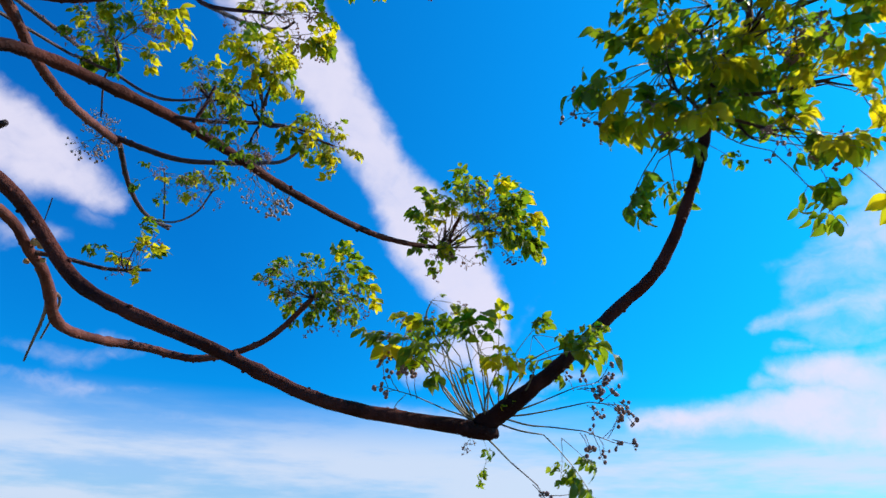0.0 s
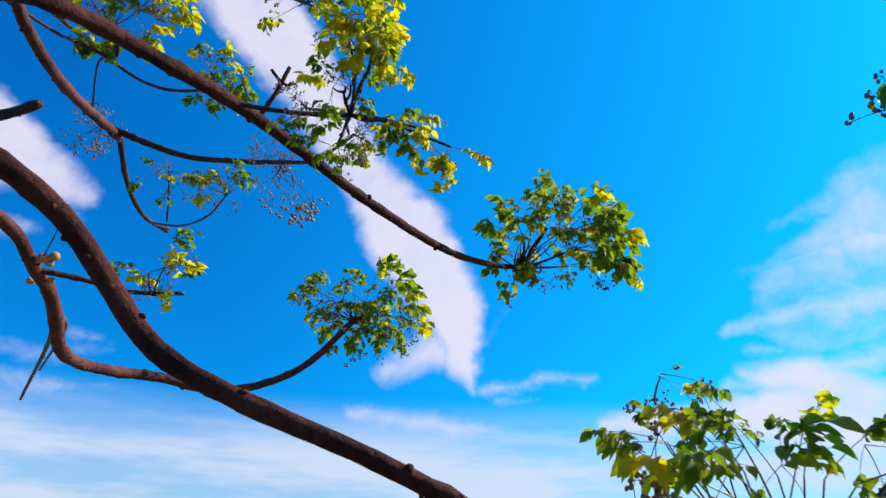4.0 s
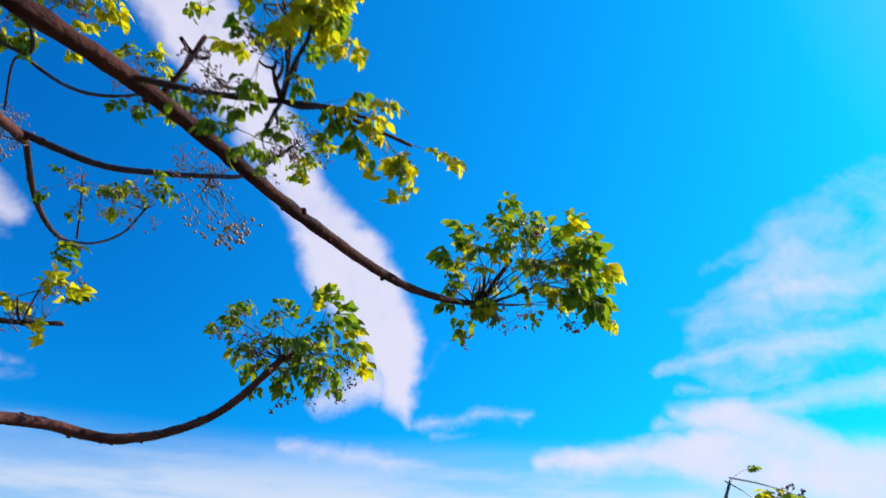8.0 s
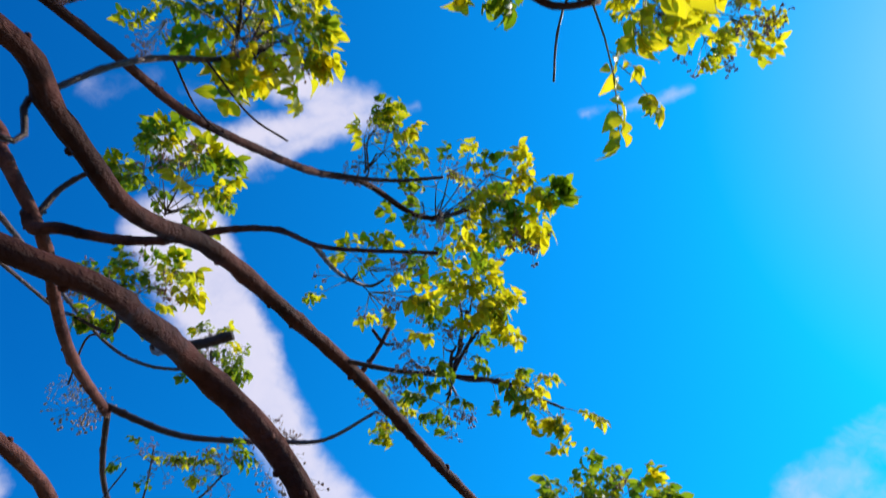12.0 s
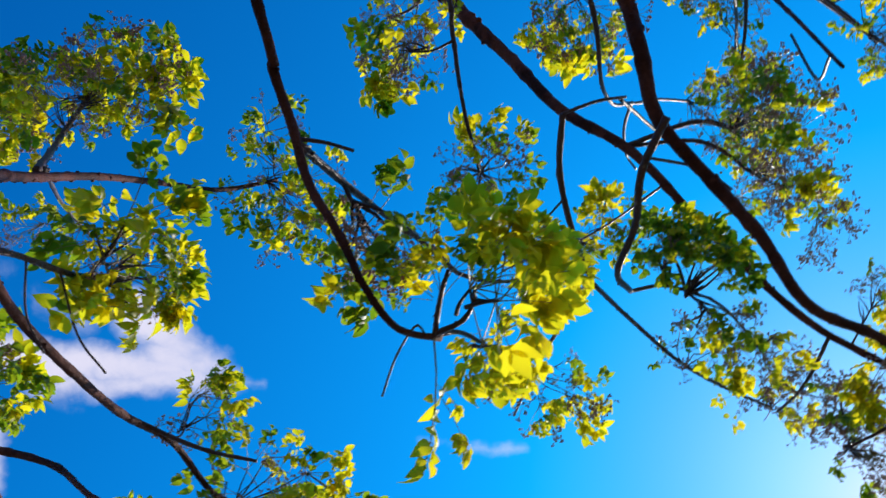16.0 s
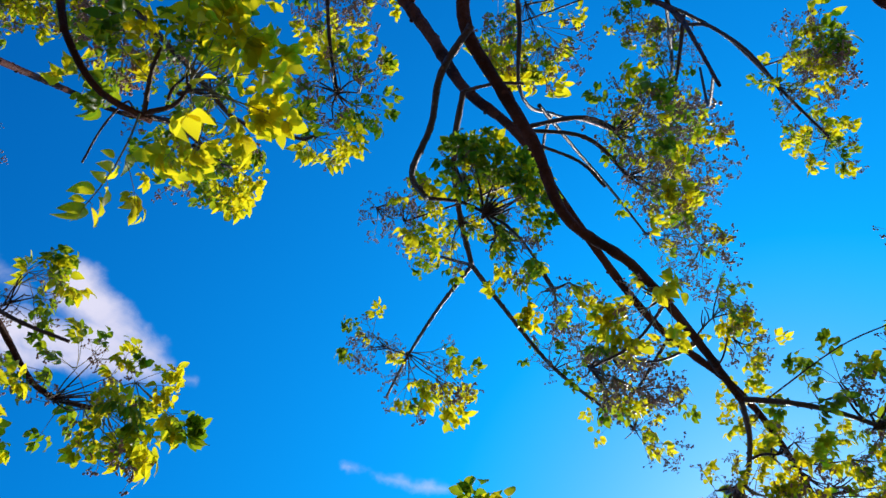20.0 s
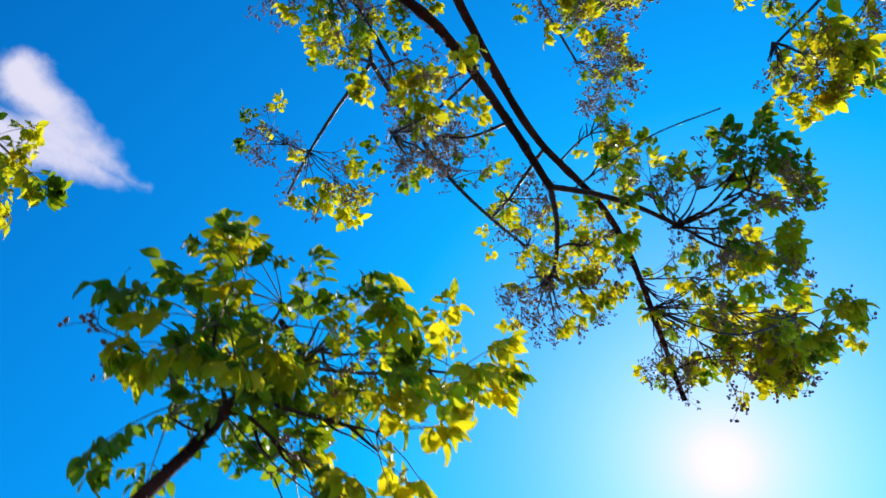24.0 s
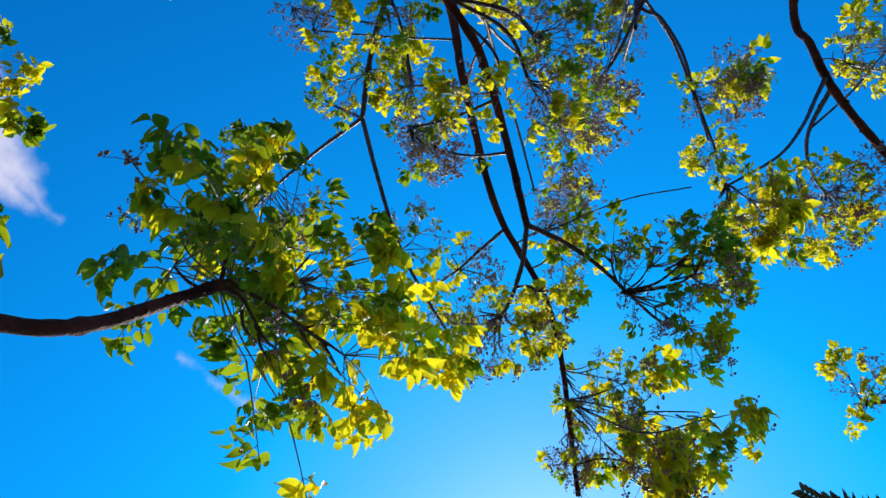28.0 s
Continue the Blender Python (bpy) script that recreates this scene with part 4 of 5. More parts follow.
l_a1 = limb("twig", tree, [(-1.881, 2.812, 3.879, 0.0072), (-1.991, 2.880, 3.885, 0.0062), (-2.102, 3.091, 3.762, 0.0052)], TWIG, sides=8)
l_o5 = limb("twig", tree, [(-1.313, 2.574, 2.838, 0.0044), (-1.290, 2.501, 2.924, 0.0037), (-1.276, 2.426, 3.021, 0.0029)], TWIG, sides=8)
l_g1 = limb("twig", tree, [(-0.485, 0.309, 2.201, 0.0008), (-0.464, 0.353, 2.177, 0.0008), (-0.433, 0.379, 2.161, 0.0008)], TWIG, sides=8)
l_g2 = limb("twig", tree, [(-0.466, 0.331, 2.240, 0.0008), (-0.423, 0.381, 2.212, 0.0008), (-0.381, 0.404, 2.196, 0.0008)], TWIG, sides=8)
l_p1 = limb("twig", tree, [(-0.094, 0.216, 2.147, 0.0008), (-0.106, 0.213, 2.153, 0.0008), (-0.113, 0.246, 2.144, 0.0008), (-0.112, 0.286, 2.133, 0.0008)], TWIG, sides=8)
l_qd1 = limb("twig", tree, [(-0.821, 1.149, 2.036, 0.0069), (-0.863, 1.276, 1.983, 0.0049), (-0.968, 1.391, 1.868, 0.0028)], PALE, "pale dead forked twig", sides=8)
l_qd2 = limb("twig", tree, [(-0.845, 1.234, 2.009, 0.0050), (-0.883, 1.353, 2.017, 0.0038), (-0.987, 1.461, 1.947, 0.0024)], PALE, "pale dead forked twig", sides=8)
l_qs = limb("twig", tree, [(-0.821, 1.114, 2.046, 0.0018), (-0.743, 1.029, 2.083, 0.0013), (-0.683, 0.957, 2.109, 0.0008)], TWIG, sides=8)
l_z1 = limb("twig", tree, [(-0.217, -0.113, 4.662, 0.0059), (-0.250, 0.022, 4.633, 0.0059), (-0.325, 0.102, 4.624, 0.0059)], TWIG, sides=8)
l_r3t = limb("twig", tree, [(0.889, 0.190, 2.468, 0.0015), (0.900, 0.048, 2.432, 0.0011), (0.926, -0.059, 2.383, 0.0007)], TWIG, sides=8)
l_x4 = limb("twig", tree, [(1.755, -0.830, 3.625, 0.0144), (2.076, -0.895, 3.542, 0.0072), (2.382, -0.824, 3.432, 0.0072), (2.463, -0.531, 3.341, 0.0072), (2.371, -0.322, 3.324, 0.0072)], TWIG, sides=8)
l_v3 = limb("twig", tree, [(0.516, 0.132, 3.596, 0.0048), (0.685, 0.093, 3.558, 0.0048), (0.794, 0.112, 3.534, 0.0048)], TWIG, sides=8)
l_mb = limb("twig", tree, [(0.207, 0.519, 1.572, 0.0048), (0.229, 0.522, 1.566, 0.0089), (0.251, 0.525, 1.563, 0.0080), (0.263, 0.531, 1.564, 0.0048)], BARK, sides=8)
l_nd2 = limb("twig", tree, [(-0.295, 0.795, 2.233, 0.0025), (-0.303, 0.791, 2.242, 0.0025), (-0.310, 0.787, 2.251, 0.0025)], BARK, sides=8)
l_nd3 = limb("twig", tree, [(-0.295, 0.795, 2.233, 0.0022), (-0.285, 0.797, 2.230, 0.0022), (-0.276, 0.796, 2.232, 0.0022)], BARK, sides=8)

bpy.context.view_layer.update()
# leaf clusters: hub, centre, half sizes, number of leaves
cluster(l_n, (0.089, 1.529, 2.230), (0.175, 1.492, 2.318), (0.207, 0.166, 0.146), 96, young=0.22, buds=0.22, leaf=0.098, single=True)
cluster(l_n, (0.089, 1.529, 2.230), (0.081, 1.528, 2.231), (0.157, 0.104, 0.081), 9, young=0.1, buds=0.4, leaf=0.1, single=True)
cluster(l_q, (-0.355, 1.846, 2.194), (-0.338, 1.827, 2.237), (0.215, 0.181, 0.163), 80, young=0.14, buds=0.25, leaf=0.105, single=True)
cluster(l_ntw, (-0.190, 0.812, 2.186), (-0.165, 0.700, 2.251), (0.050, 0.050, 0.050), 17, young=0.75, buds=0.0, leaf=0.088, single=True)
cluster(l_ntw, (-0.190, 0.812, 2.186), (-0.142, 0.717, 2.219), (0.034, 0.034, 0.034), 8, young=0.9, buds=0, leaf=0.08, single=True)
cluster(l_ntw, (-0.190, 0.812, 2.186), (-0.191, 0.734, 2.191), (0.040, 0.040, 0.040), 10, young=0.25, buds=0.35, leaf=0.078, single=True)
cluster(l_ntw, (-0.190, 0.812, 2.186), (-0.115, 0.760, 2.143), (0.024, 0.024, 0.024), 5, young=0.3, buds=0.3, leaf=0.07, single=True)
cluster(l_ntw, (-0.190, 0.812, 2.186), (-0.071, 0.766, 2.131), (0.024, 0.024, 0.024), 5, young=0.6, buds=0, leaf=0.078, single=True)
cluster(l_ntw, (-0.190, 0.812, 2.186), (-0.024, 0.779, 2.106), (0.026, 0.026, 0.026), 6, young=0.9, buds=0, leaf=0.08, single=True)
cluster(l_ntw, (-0.190, 0.812, 2.186), (-0.243, 0.752, 2.161), (0.042, 0.042, 0.042), 13, young=0.15, buds=0.6, leaf=0.075, single=True)
cluster(l_ntw, (-0.190, 0.812, 2.186), (-0.194, 0.776, 2.115), (0.036, 0.036, 0.036), 10, young=0.2, buds=0.6, leaf=0.075, single=True)
cluster(l_q2, (-0.627, 1.195, 2.038), (-0.602, 1.173, 2.090), (0.071, 0.075, 0.077), 13, young=0.5, buds=0.4, leaf=0.11, single=True)
cluster(l_o3, (-0.907, 2.162, 2.756), (-0.903, 2.139, 2.809), (0.151, 0.111, 0.093), 18, young=0.2, buds=0.3, fruits=0.2, leaf=0.15)
cluster(l_o2, (-0.715, 2.137, 2.870), (-0.697, 2.185, 2.794), (0.191, 0.139, 0.125), 15, young=0, buds=0, fruits=1.0, leaf=0.15)
cluster(l_o2, (-0.812, 2.203, 2.908), (-0.753, 2.176, 2.947), (0.118, 0.082, 0.073), 14, young=0, buds=1, fruits=0, leaf=0.14)
cluster(l_o2, (-0.378, 1.728, 2.726), (-0.343, 1.721, 2.735), (0.081, 0.083, 0.084), 18, young=0.2, buds=0.3, leaf=0.12)
cluster(l_o, (-1.423, 2.155, 3.050), (-1.480, 2.176, 2.999), (0.105, 0.071, 0.056), 6, young=0, buds=0, fruits=1, leaf=0.16)
cluster(l_o4, (-1.438, 2.295, 3.080), (-1.539, 2.270, 3.112), (0.166, 0.109, 0.095), 9, young=0, buds=0, fruits=1, leaf=0.14)
cluster(l_d, (-1.608, 2.346, 3.677), (-1.523, 2.293, 3.754), (0.316, 0.230, 0.208), 50, young=0.25, buds=0.2, leaf=0.2)
cluster(l_d2, (-1.203, 2.559, 3.512), (-1.159, 2.526, 3.562), (0.179, 0.151, 0.143), 40, young=0.15, buds=0.3, leaf=0.16)
cluster(l_d, (-1.092, 1.502, 3.331), (-1.049, 1.385, 3.426), (0.210, 0.190, 0.192), 58, young=0.25, buds=0.2, leaf=0.18)
cluster(l_l, (-0.212, 1.273, 3.058), (-0.084, 1.213, 3.106), (0.242, 0.183, 0.189), 61, young=0.35, buds=0.2, leaf=0.15)
cluster(l_l, (-0.406, 1.063, 2.953), (-0.358, 0.984, 3.017), (0.113, 0.113, 0.113), 24, young=0.3, buds=0.3, leaf=0.14)
cluster(l_k, (-0.233, 0.858, 2.494), (-0.223, 0.863, 2.489), (0.048, 0.031, 0.033), 9, young=0.6, buds=0.3, leaf=0.1)
cluster(l_k2, (-0.429, 1.290, 2.830), (-0.348, 1.299, 2.821), (0.203, 0.108, 0.117), 25, young=0.7, buds=0.4, leaf=0.13)
cluster(l_g, (-0.450, 0.354, 2.289), (-0.439, 0.304, 2.330), (0.043, 0.068, 0.065), 20, young=0.6, buds=0.1, leaf=0.115, single=True)
cluster(l_g, (-0.450, 0.354, 2.289), (-0.390, 0.360, 2.283), (0.044, 0.037, 0.038), 9, young=0.8, buds=0.1, leaf=0.1, single=True)
cluster(l_h, (-0.558, 0.877, 4.430), (-0.419, 0.902, 4.408), (0.297, 0.297, 0.297), 71, young=0.41, buds=0.31, leaf=0.154)
cluster(l_h2, (-1.207, 0.725, 4.141), (-1.362, 0.829, 4.096), (0.301, 0.254, 0.267), 64, young=0.52, buds=0.31, leaf=0.154)
cluster(l_h2, (-1.224, 0.661, 4.248), (-1.078, 0.615, 4.247), (0.300, 0.256, 0.270), 55, young=0.74, buds=0.18, leaf=0.154)
cluster(l_h3, (-1.240, 1.373, 4.480), (-1.361, 1.420, 4.463), (0.284, 0.168, 0.196), 34, young=0.41, buds=0.43, leaf=0.113)
cluster(l_h, (-0.532, 0.872, 4.475), (-0.623, 0.708, 4.552), (0.191, 0.216, 0.206), 25, young=0.41, buds=0.31, leaf=0.128)
cluster(l_r1, (-0.086, 0.214, 2.152), (-0.046, 0.142, 2.172), (0.058, 0.052, 0.042), 22, young=1, buds=0, leaf=0.115, single=True)
cluster(l_r1, (-0.086, 0.214, 2.152), (-0.102, 0.130, 2.150), (0.028, 0.030, 0.024), 6, young=0.5, buds=0, leaf=0.072, single=True)
cluster(l_r1, (-0.084, 0.215, 2.153), (0.010, 0.244, 2.228), (0.030, 0.034, 0.028), 11, young=0.85, buds=0.2, leaf=0.070, single=True)
cluster(l_r1b, (-0.051, 0.225, 2.369), (0.078, 0.197, 2.385), (0.052, 0.042, 0.040), 9, young=0.9, buds=0.1, leaf=0.082, single=True)
cluster(l_r1b, (-0.061, 0.219, 2.365), (-0.106, 0.195, 2.381), (0.052, 0.044, 0.046), 9, young=0.05, buds=0, leaf=0.077, single=True)
cluster(l_r3b, (0.350, 0.201, 2.603), (0.345, 0.128, 2.620), (0.118, 0.058, 0.070), 64, young=0.22, buds=0.06, leaf=0.086)
cluster(l_r3b, (0.310, 0.203, 2.597), (0.270, 0.140, 2.600), (0.060, 0.045, 0.050), 22, young=0.12, buds=0.10, leaf=0.080)
cluster(l_r3b, (0.350, 0.201, 2.603), (0.427, 0.224, 2.584), (0.072, 0.069, 0.070), 21, young=0.74, buds=0.69, leaf=0.082)
cluster(l_r2b, (0.711, 1.139, 4.099), (0.528, 1.186, 4.115), (0.156, 0.133, 0.139), 25, young=0.41, buds=0.69, leaf=0.154)
cluster(l_r2b, (0.711, 1.139, 4.099), (0.829, 1.172, 4.070), (0.246, 0.222, 0.229), 38, young=0.74, buds=0.56, leaf=0.154)
cluster(l_r2c, (1.724, 0.937, 4.145), (1.697, 0.885, 4.164), (0.268, 0.218, 0.229), 38, young=0.74, buds=0.56, leaf=0.154)
cluster(l_r2c, (1.196, 0.832, 3.981), (1.161, 0.752, 4.009), (0.162, 0.170, 0.166), 25, young=0.41, buds=0.69, leaf=0.128)
cluster(l_r2d, (0.582, 0.748, 4.189), (0.549, 0.739, 4.198), (0.123, 0.104, 0.107), 18, young=0.52, buds=0.56, leaf=0.128)
cluster(l_v, (0.743, -0.044, 3.606), (0.779, -0.136, 3.626), (0.179, 0.185, 0.183), 55, young=0.41, buds=0.43, fruits=0.1, leaf=0.154)
cluster(l_v2, (0.844, 0.049, 3.563), (0.944, 0.023, 3.554), (0.165, 0.130, 0.137), 38, young=0.63, buds=0.56, leaf=0.154)
cluster(l_r2, (1.172, 0.349, 3.255), (1.224, 0.187, 3.343), (0.111, 0.100, 0.103), 30, young=0.74, buds=0.56, leaf=0.113)
cluster(l_u, (0.017, 0.216, 2.963), (0.018, 0.197, 2.968), (0.119, 0.127, 0.124), 55, young=0.41, buds=0.37, leaf=0.102)
limb("twig", tree, [(0.863, -0.719, 5.905, 0.0061), (0.683, -0.542, 5.859, 0.0052), (0.504, -0.367, 5.874, 0.0048)], TWIG, sides=6)
cluster(l_w1, (0.504, -0.367, 5.874), (0.635, -0.225, 5.814), (0.401, 0.378, 0.386), 64, young=0.63, buds=0.43, leaf=0.23)
cluster(l_u, (-0.132, -0.001, 2.986), (-0.247, 0.083, 2.982), (0.092, 0.100, 0.097), 18, young=0.52, buds=0.56, leaf=0.128)
cluster(l_t, (0.931, -0.691, 5.484), (0.927, -0.519, 5.215), (0.200, 0.130, 0.130), 21, young=0.41, buds=0.56, leaf=0.179)
cluster(l_t3, (1.531, -0.297, 5.704), (1.578, -0.310, 5.700), (0.217, 0.217, 0.217), 34, young=0.41, buds=0.56, leaf=0.179)
limb("twig", tree, [(1.736, -0.762, 5.500, 0.0057), (1.765, -0.824, 5.401, 0.0048), (1.793, -0.887, 5.361, 0.0044)], TWIG, sides=6)
cluster(l_t4, (1.793, -0.887, 5.361), (1.779, -0.975, 5.388), (0.229, 0.219, 0.222), 34, young=0.74, buds=0.43, leaf=0.205)
cluster(l_t4, (2.171, -0.723, 5.642), (2.242, -0.687, 5.620), (0.159, 0.182, 0.172), 21, young=0.63, buds=0.56, leaf=0.154)
cluster(l_r3c, (1.077, 0.129, 2.468), (1.110, 0.040, 2.488), (0.137, 0.136, 0.136), 34, young=0.14, buds=0.56, leaf=0.102)
cluster(l_r3c, (1.077, 0.129, 2.468), (1.110, -0.034, 2.514), (0.065, 0.064, 0.061), 15, young=0.08, buds=0.06, leaf=0.102)
cluster(l_r2, (1.566, 0.451, 2.999), (1.733, 0.321, 2.988), (0.273, 0.263, 0.224), 64, young=0.74, buds=0.37, leaf=0.143)
cluster(l_r2, (1.629, 0.486, 2.948), (1.696, 0.522, 2.913), (0.108, 0.105, 0.098), 21, young=0.3, buds=0.9, leaf=0.113)
cluster(l_r3d, (1.014, 0.362, 2.533), (1.040, 0.353, 2.528), (0.123, 0.119, 0.108), 34, young=0.74, buds=0.43, leaf=0.092)
cluster(l_r3d, (0.966, 0.304, 2.503), (1.027, 0.245, 2.503), (0.066, 0.066, 0.065), 18, young=1, buds=0.18, leaf=0.077)
cluster(l_w1, (1.231, -0.053, 5.306), (1.437, -0.145, 5.261), (0.303, 0.342, 0.301), 50, young=0.52, buds=0.43, fruits=0.15, leaf=0.205)
cluster(l_w2, (1.722, 0.320, 5.346), (1.813, 0.219, 5.339), (0.228, 0.248, 0.228), 38, young=0.52, buds=0.69, leaf=0.179)
cluster(l_y1, (1.510, -0.588, 4.631), (1.595, -0.691, 4.627), (0.203, 0.235, 0.198), 38, young=0.52, buds=0.56, leaf=0.179)
cluster(l_y1, (1.746, -0.507, 4.441), (1.778, -0.456, 4.420), (0.143, 0.149, 0.144), 21, young=0.74, buds=0.43, leaf=0.154)
cluster(l_y2, (1.382, -0.332, 5.322), (1.158, -0.572, 5.450), (0.182, 0.208, 0.179), 30, young=0.52, buds=0.56, leaf=0.179)
limb("twig", tree, [(0.623, 0.137, 2.426, 0.0028), (0.601, 0.207, 2.382, 0.0022), (0.578, 0.276, 2.396, 0.0021)], TWIG, sides=6)
cluster(l_r3b, (0.578, 0.276, 2.396), (0.619, 0.264, 2.386), (0.068, 0.068, 0.068), 25, young=0.19, buds=0.31, fruits=0.5, leaf=0.082)
limb("twig", tree, [(1.610, -0.704, 3.814, 0.0047), (1.629, -0.946, 3.953, 0.0039), (1.647, -1.189, 4.152, 0.0036)], TWIG, sides=6)
cluster(l_x1, (1.647, -1.189, 4.152), (1.577, -1.161, 4.168), (0.196, 0.187, 0.194), 42, young=0.63, buds=0.43, leaf=0.154)
cluster(l_r2a, (0.536, 0.490, 3.814), (0.616, 0.396, 3.810), (0.144, 0.152, 0.145), 30, young=0.52, buds=0.31, leaf=0.128)
cluster(l_a1, (-2.093, 3.073, 3.773), (-2.087, 3.088, 3.739), (0.114, 0.096, 0.086), 14, young=0, buds=0, fruits=1, leaf=0.13)
cluster(l_o5, (-1.282, 2.464, 2.973), (-1.288, 2.453, 2.999), (0.150, 0.102, 0.081), 14, young=0.3, buds=0.4, leaf=0.14)
cluster(l_z1, (-0.325, 0.102, 4.624), (-0.237, 0.143, 4.598), (0.256, 0.240, 0.245), 42, young=0.52, buds=0.56, leaf=0.143)
cluster(l_x2, (1.268, -0.229, 3.040), (1.351, -0.251, 3.018), (0.118, 0.139, 0.115), 46, young=0.74, buds=0.37, leaf=0.143)
cluster(l_x3, (1.920, -0.680, 3.891), (1.977, -0.654, 3.867), (0.203, 0.242, 0.194), 55, young=0.63, buds=0.37, fruits=0.15, leaf=0.143)
cluster(l_x4, (2.371, -0.322, 3.324), (2.308, -0.343, 3.349), (0.171, 0.151, 0.162), 42, young=0.74, buds=0.62, leaf=0.128)
cluster(l_h2, (-1.193, 0.741, 4.074), (-1.092, 0.561, 4.108), (0.291, 0.237, 0.249), 46, young=0.63, buds=0.31, leaf=0.154)
cluster(l_h2, (-1.124, 0.746, 3.817), (-1.175, 0.631, 3.857), (0.175, 0.199, 0.188), 30, young=0.63, buds=0.31, leaf=0.154)
cluster(l_g, (-0.441, 0.369, 2.332), (-0.402, 0.343, 2.336), (0.070, 0.083, 0.077), 30, young=0.85, buds=0.31, leaf=0.077)
cluster(l_mr, (0.524, 0.487, 1.915), (0.488, 0.483, 1.929), (0.053, 0.052, 0.051), 8, young=0.0975, buds=0.2, leaf=0.128, single=True)
cluster(l_mr, (0.538, 0.493, 1.958), (0.469, 0.440, 2.000), (0.063, 0.063, 0.064), 12, young=0.2125, buds=0.1, leaf=0.128, single=True)
cluster(l_mr, (0.571, 0.534, 2.064), (0.517, 0.437, 2.115), (0.092, 0.089, 0.082), 15, young=0.5, buds=0.05, leaf=0.128, single=True)
cluster(l_mr, (0.593, 0.544, 2.101), (0.651, 0.411, 2.127), (0.103, 0.102, 0.099), 17, young=0.5, buds=0.05, leaf=0.128, single=True)
cluster(l_mr, (0.637, 0.560, 2.168), (0.823, 0.413, 2.157), (0.087, 0.087, 0.087), 13, young=0.96, buds=0.05, leaf=0.128, single=True)
cluster(l_mr, (0.552, 0.509, 2.012), (0.721, 0.435, 1.981), (0.083, 0.080, 0.070), 13, young=0.9025, buds=0.05, leaf=0.128, single=True)
cluster(l_mr, (0.538, 0.493, 1.958), (0.642, 0.477, 1.929), (0.074, 0.071, 0.056), 12, young=0.615, buds=0.15, leaf=0.128, single=True)
cluster(l_mr, (0.593, 0.544, 2.101), (0.627, 0.522, 2.097), (0.115, 0.113, 0.106), 26, young=0.0975, buds=0.05, leaf=0.128, single=True)
cluster(l_mr, (0.559, 0.517, 2.028), (0.540, 0.508, 2.037), (0.079, 0.079, 0.078), 9, young=0.0975, buds=0.1, leaf=0.128, single=True)
limb("twig", tree, [(0.718, 0.166, 2.447, 0.0030), (0.686, 0.223, 2.447, 0.0023), (0.654, 0.275, 2.503, 0.0022)], TWIG, sides=6)
cluster(l_r3, (0.654, 0.279, 2.527), (0.651, 0.283, 2.527), (0.065, 0.063, 0.065), 34, young=0.41, buds=0.9, leaf=0.102)
cluster(l_r3, (0.610, 0.133, 2.423), (0.601, 0.174, 2.416), (0.074, 0.074, 0.074), 18, young=0.85, buds=0.31, leaf=0.102)
cluster(l_w1, (1.231, -0.053, 5.306), (1.173, -0.104, 4.183), (0.208, 0.245, 0.200), 34, young=0.63, buds=0.9, leaf=0.133)
cluster(l_w2, (1.722, 0.320, 5.346), (1.389, 0.159, 4.057), (0.166, 0.176, 0.167), 25, young=0.63, buds=0.81, leaf=0.133)
cluster(l_r2, (1.384, 0.366, 3.136), (1.361, 0.371, 3.142), (0.105, 0.108, 0.105), 18, young=1, buds=0.06, leaf=0.102)
cluster(l_r3d, (1.022, 0.377, 2.547), (1.022, 0.436, 2.534), (0.093, 0.093, 0.093), 30, young=0.63, buds=0.9, leaf=0.102)
cluster(l_r2, (1.505, 0.417, 3.048), (1.614, 0.354, 3.027), (0.159, 0.179, 0.158), 30, young=0.63, buds=0.43, leaf=0.102)
cluster(l_r2, (1.693, 0.522, 2.897), (1.665, 0.532, 2.904), (0.085, 0.085, 0.085), 19, young=0.63, buds=0.9, leaf=0.102)
cluster(l_r2, (1.693, 0.522, 2.897), (1.872, 0.286, 2.893), (0.144, 0.170, 0.139), 30, young=0.52, buds=0.43, leaf=0.102)
cluster(l_r2, (1.566, 0.451, 2.999), (1.490, 0.098, 2.509), (0.086, 0.109, 0.075), 19, young=0.85, buds=0.18, leaf=0.102)
cluster(l_r3c, (1.084, 0.128, 2.469), (1.145, -0.047, 2.489), (0.091, 0.082, 0.088), 19, young=0.08, buds=0.18, leaf=0.102)
cluster(l_r3c, (1.084, 0.128, 2.469), (0.979, 0.117, 2.505), (0.064, 0.068, 0.064), 15, young=0.08, buds=0.06, leaf=0.102)
cluster(l_r3c, (1.084, 0.128, 2.469), (1.234, 0.056, 2.437), (0.070, 0.079, 0.069), 18, young=0.41, buds=0.43, leaf=0.102)
cluster(l_r2a, (0.536, 0.490, 3.814), (0.507, 0.616, 3.795), (0.160, 0.160, 0.160), 19, young=0.3, buds=0.18, leaf=0.133)
limb("twig", tree, [(0.429, 0.368, 3.796, 0.0039), (0.340, 0.440, 3.605, 0.0032), (0.245, 0.513, 3.457, 0.0029)], TWIG, sides=6)
cluster(l_r2a, (0.245, 0.513, 3.457), (0.303, 0.513, 3.439), (0.098, 0.105, 0.098), 18, young=0.52, buds=0.81, leaf=0.133)
limb("twig", tree, [(0.599, 0.167, 3.515, 0.0039), (0.467, 0.333, 3.442, 0.0032), (0.334, 0.495, 3.432, 0.0029)], TWIG, sides=6)
cluster(l_r2a, (0.334, 0.495, 3.432), (0.363, 0.453, 3.432), (0.120, 0.127, 0.120), 18, young=0.96, buds=0.31, leaf=0.133)
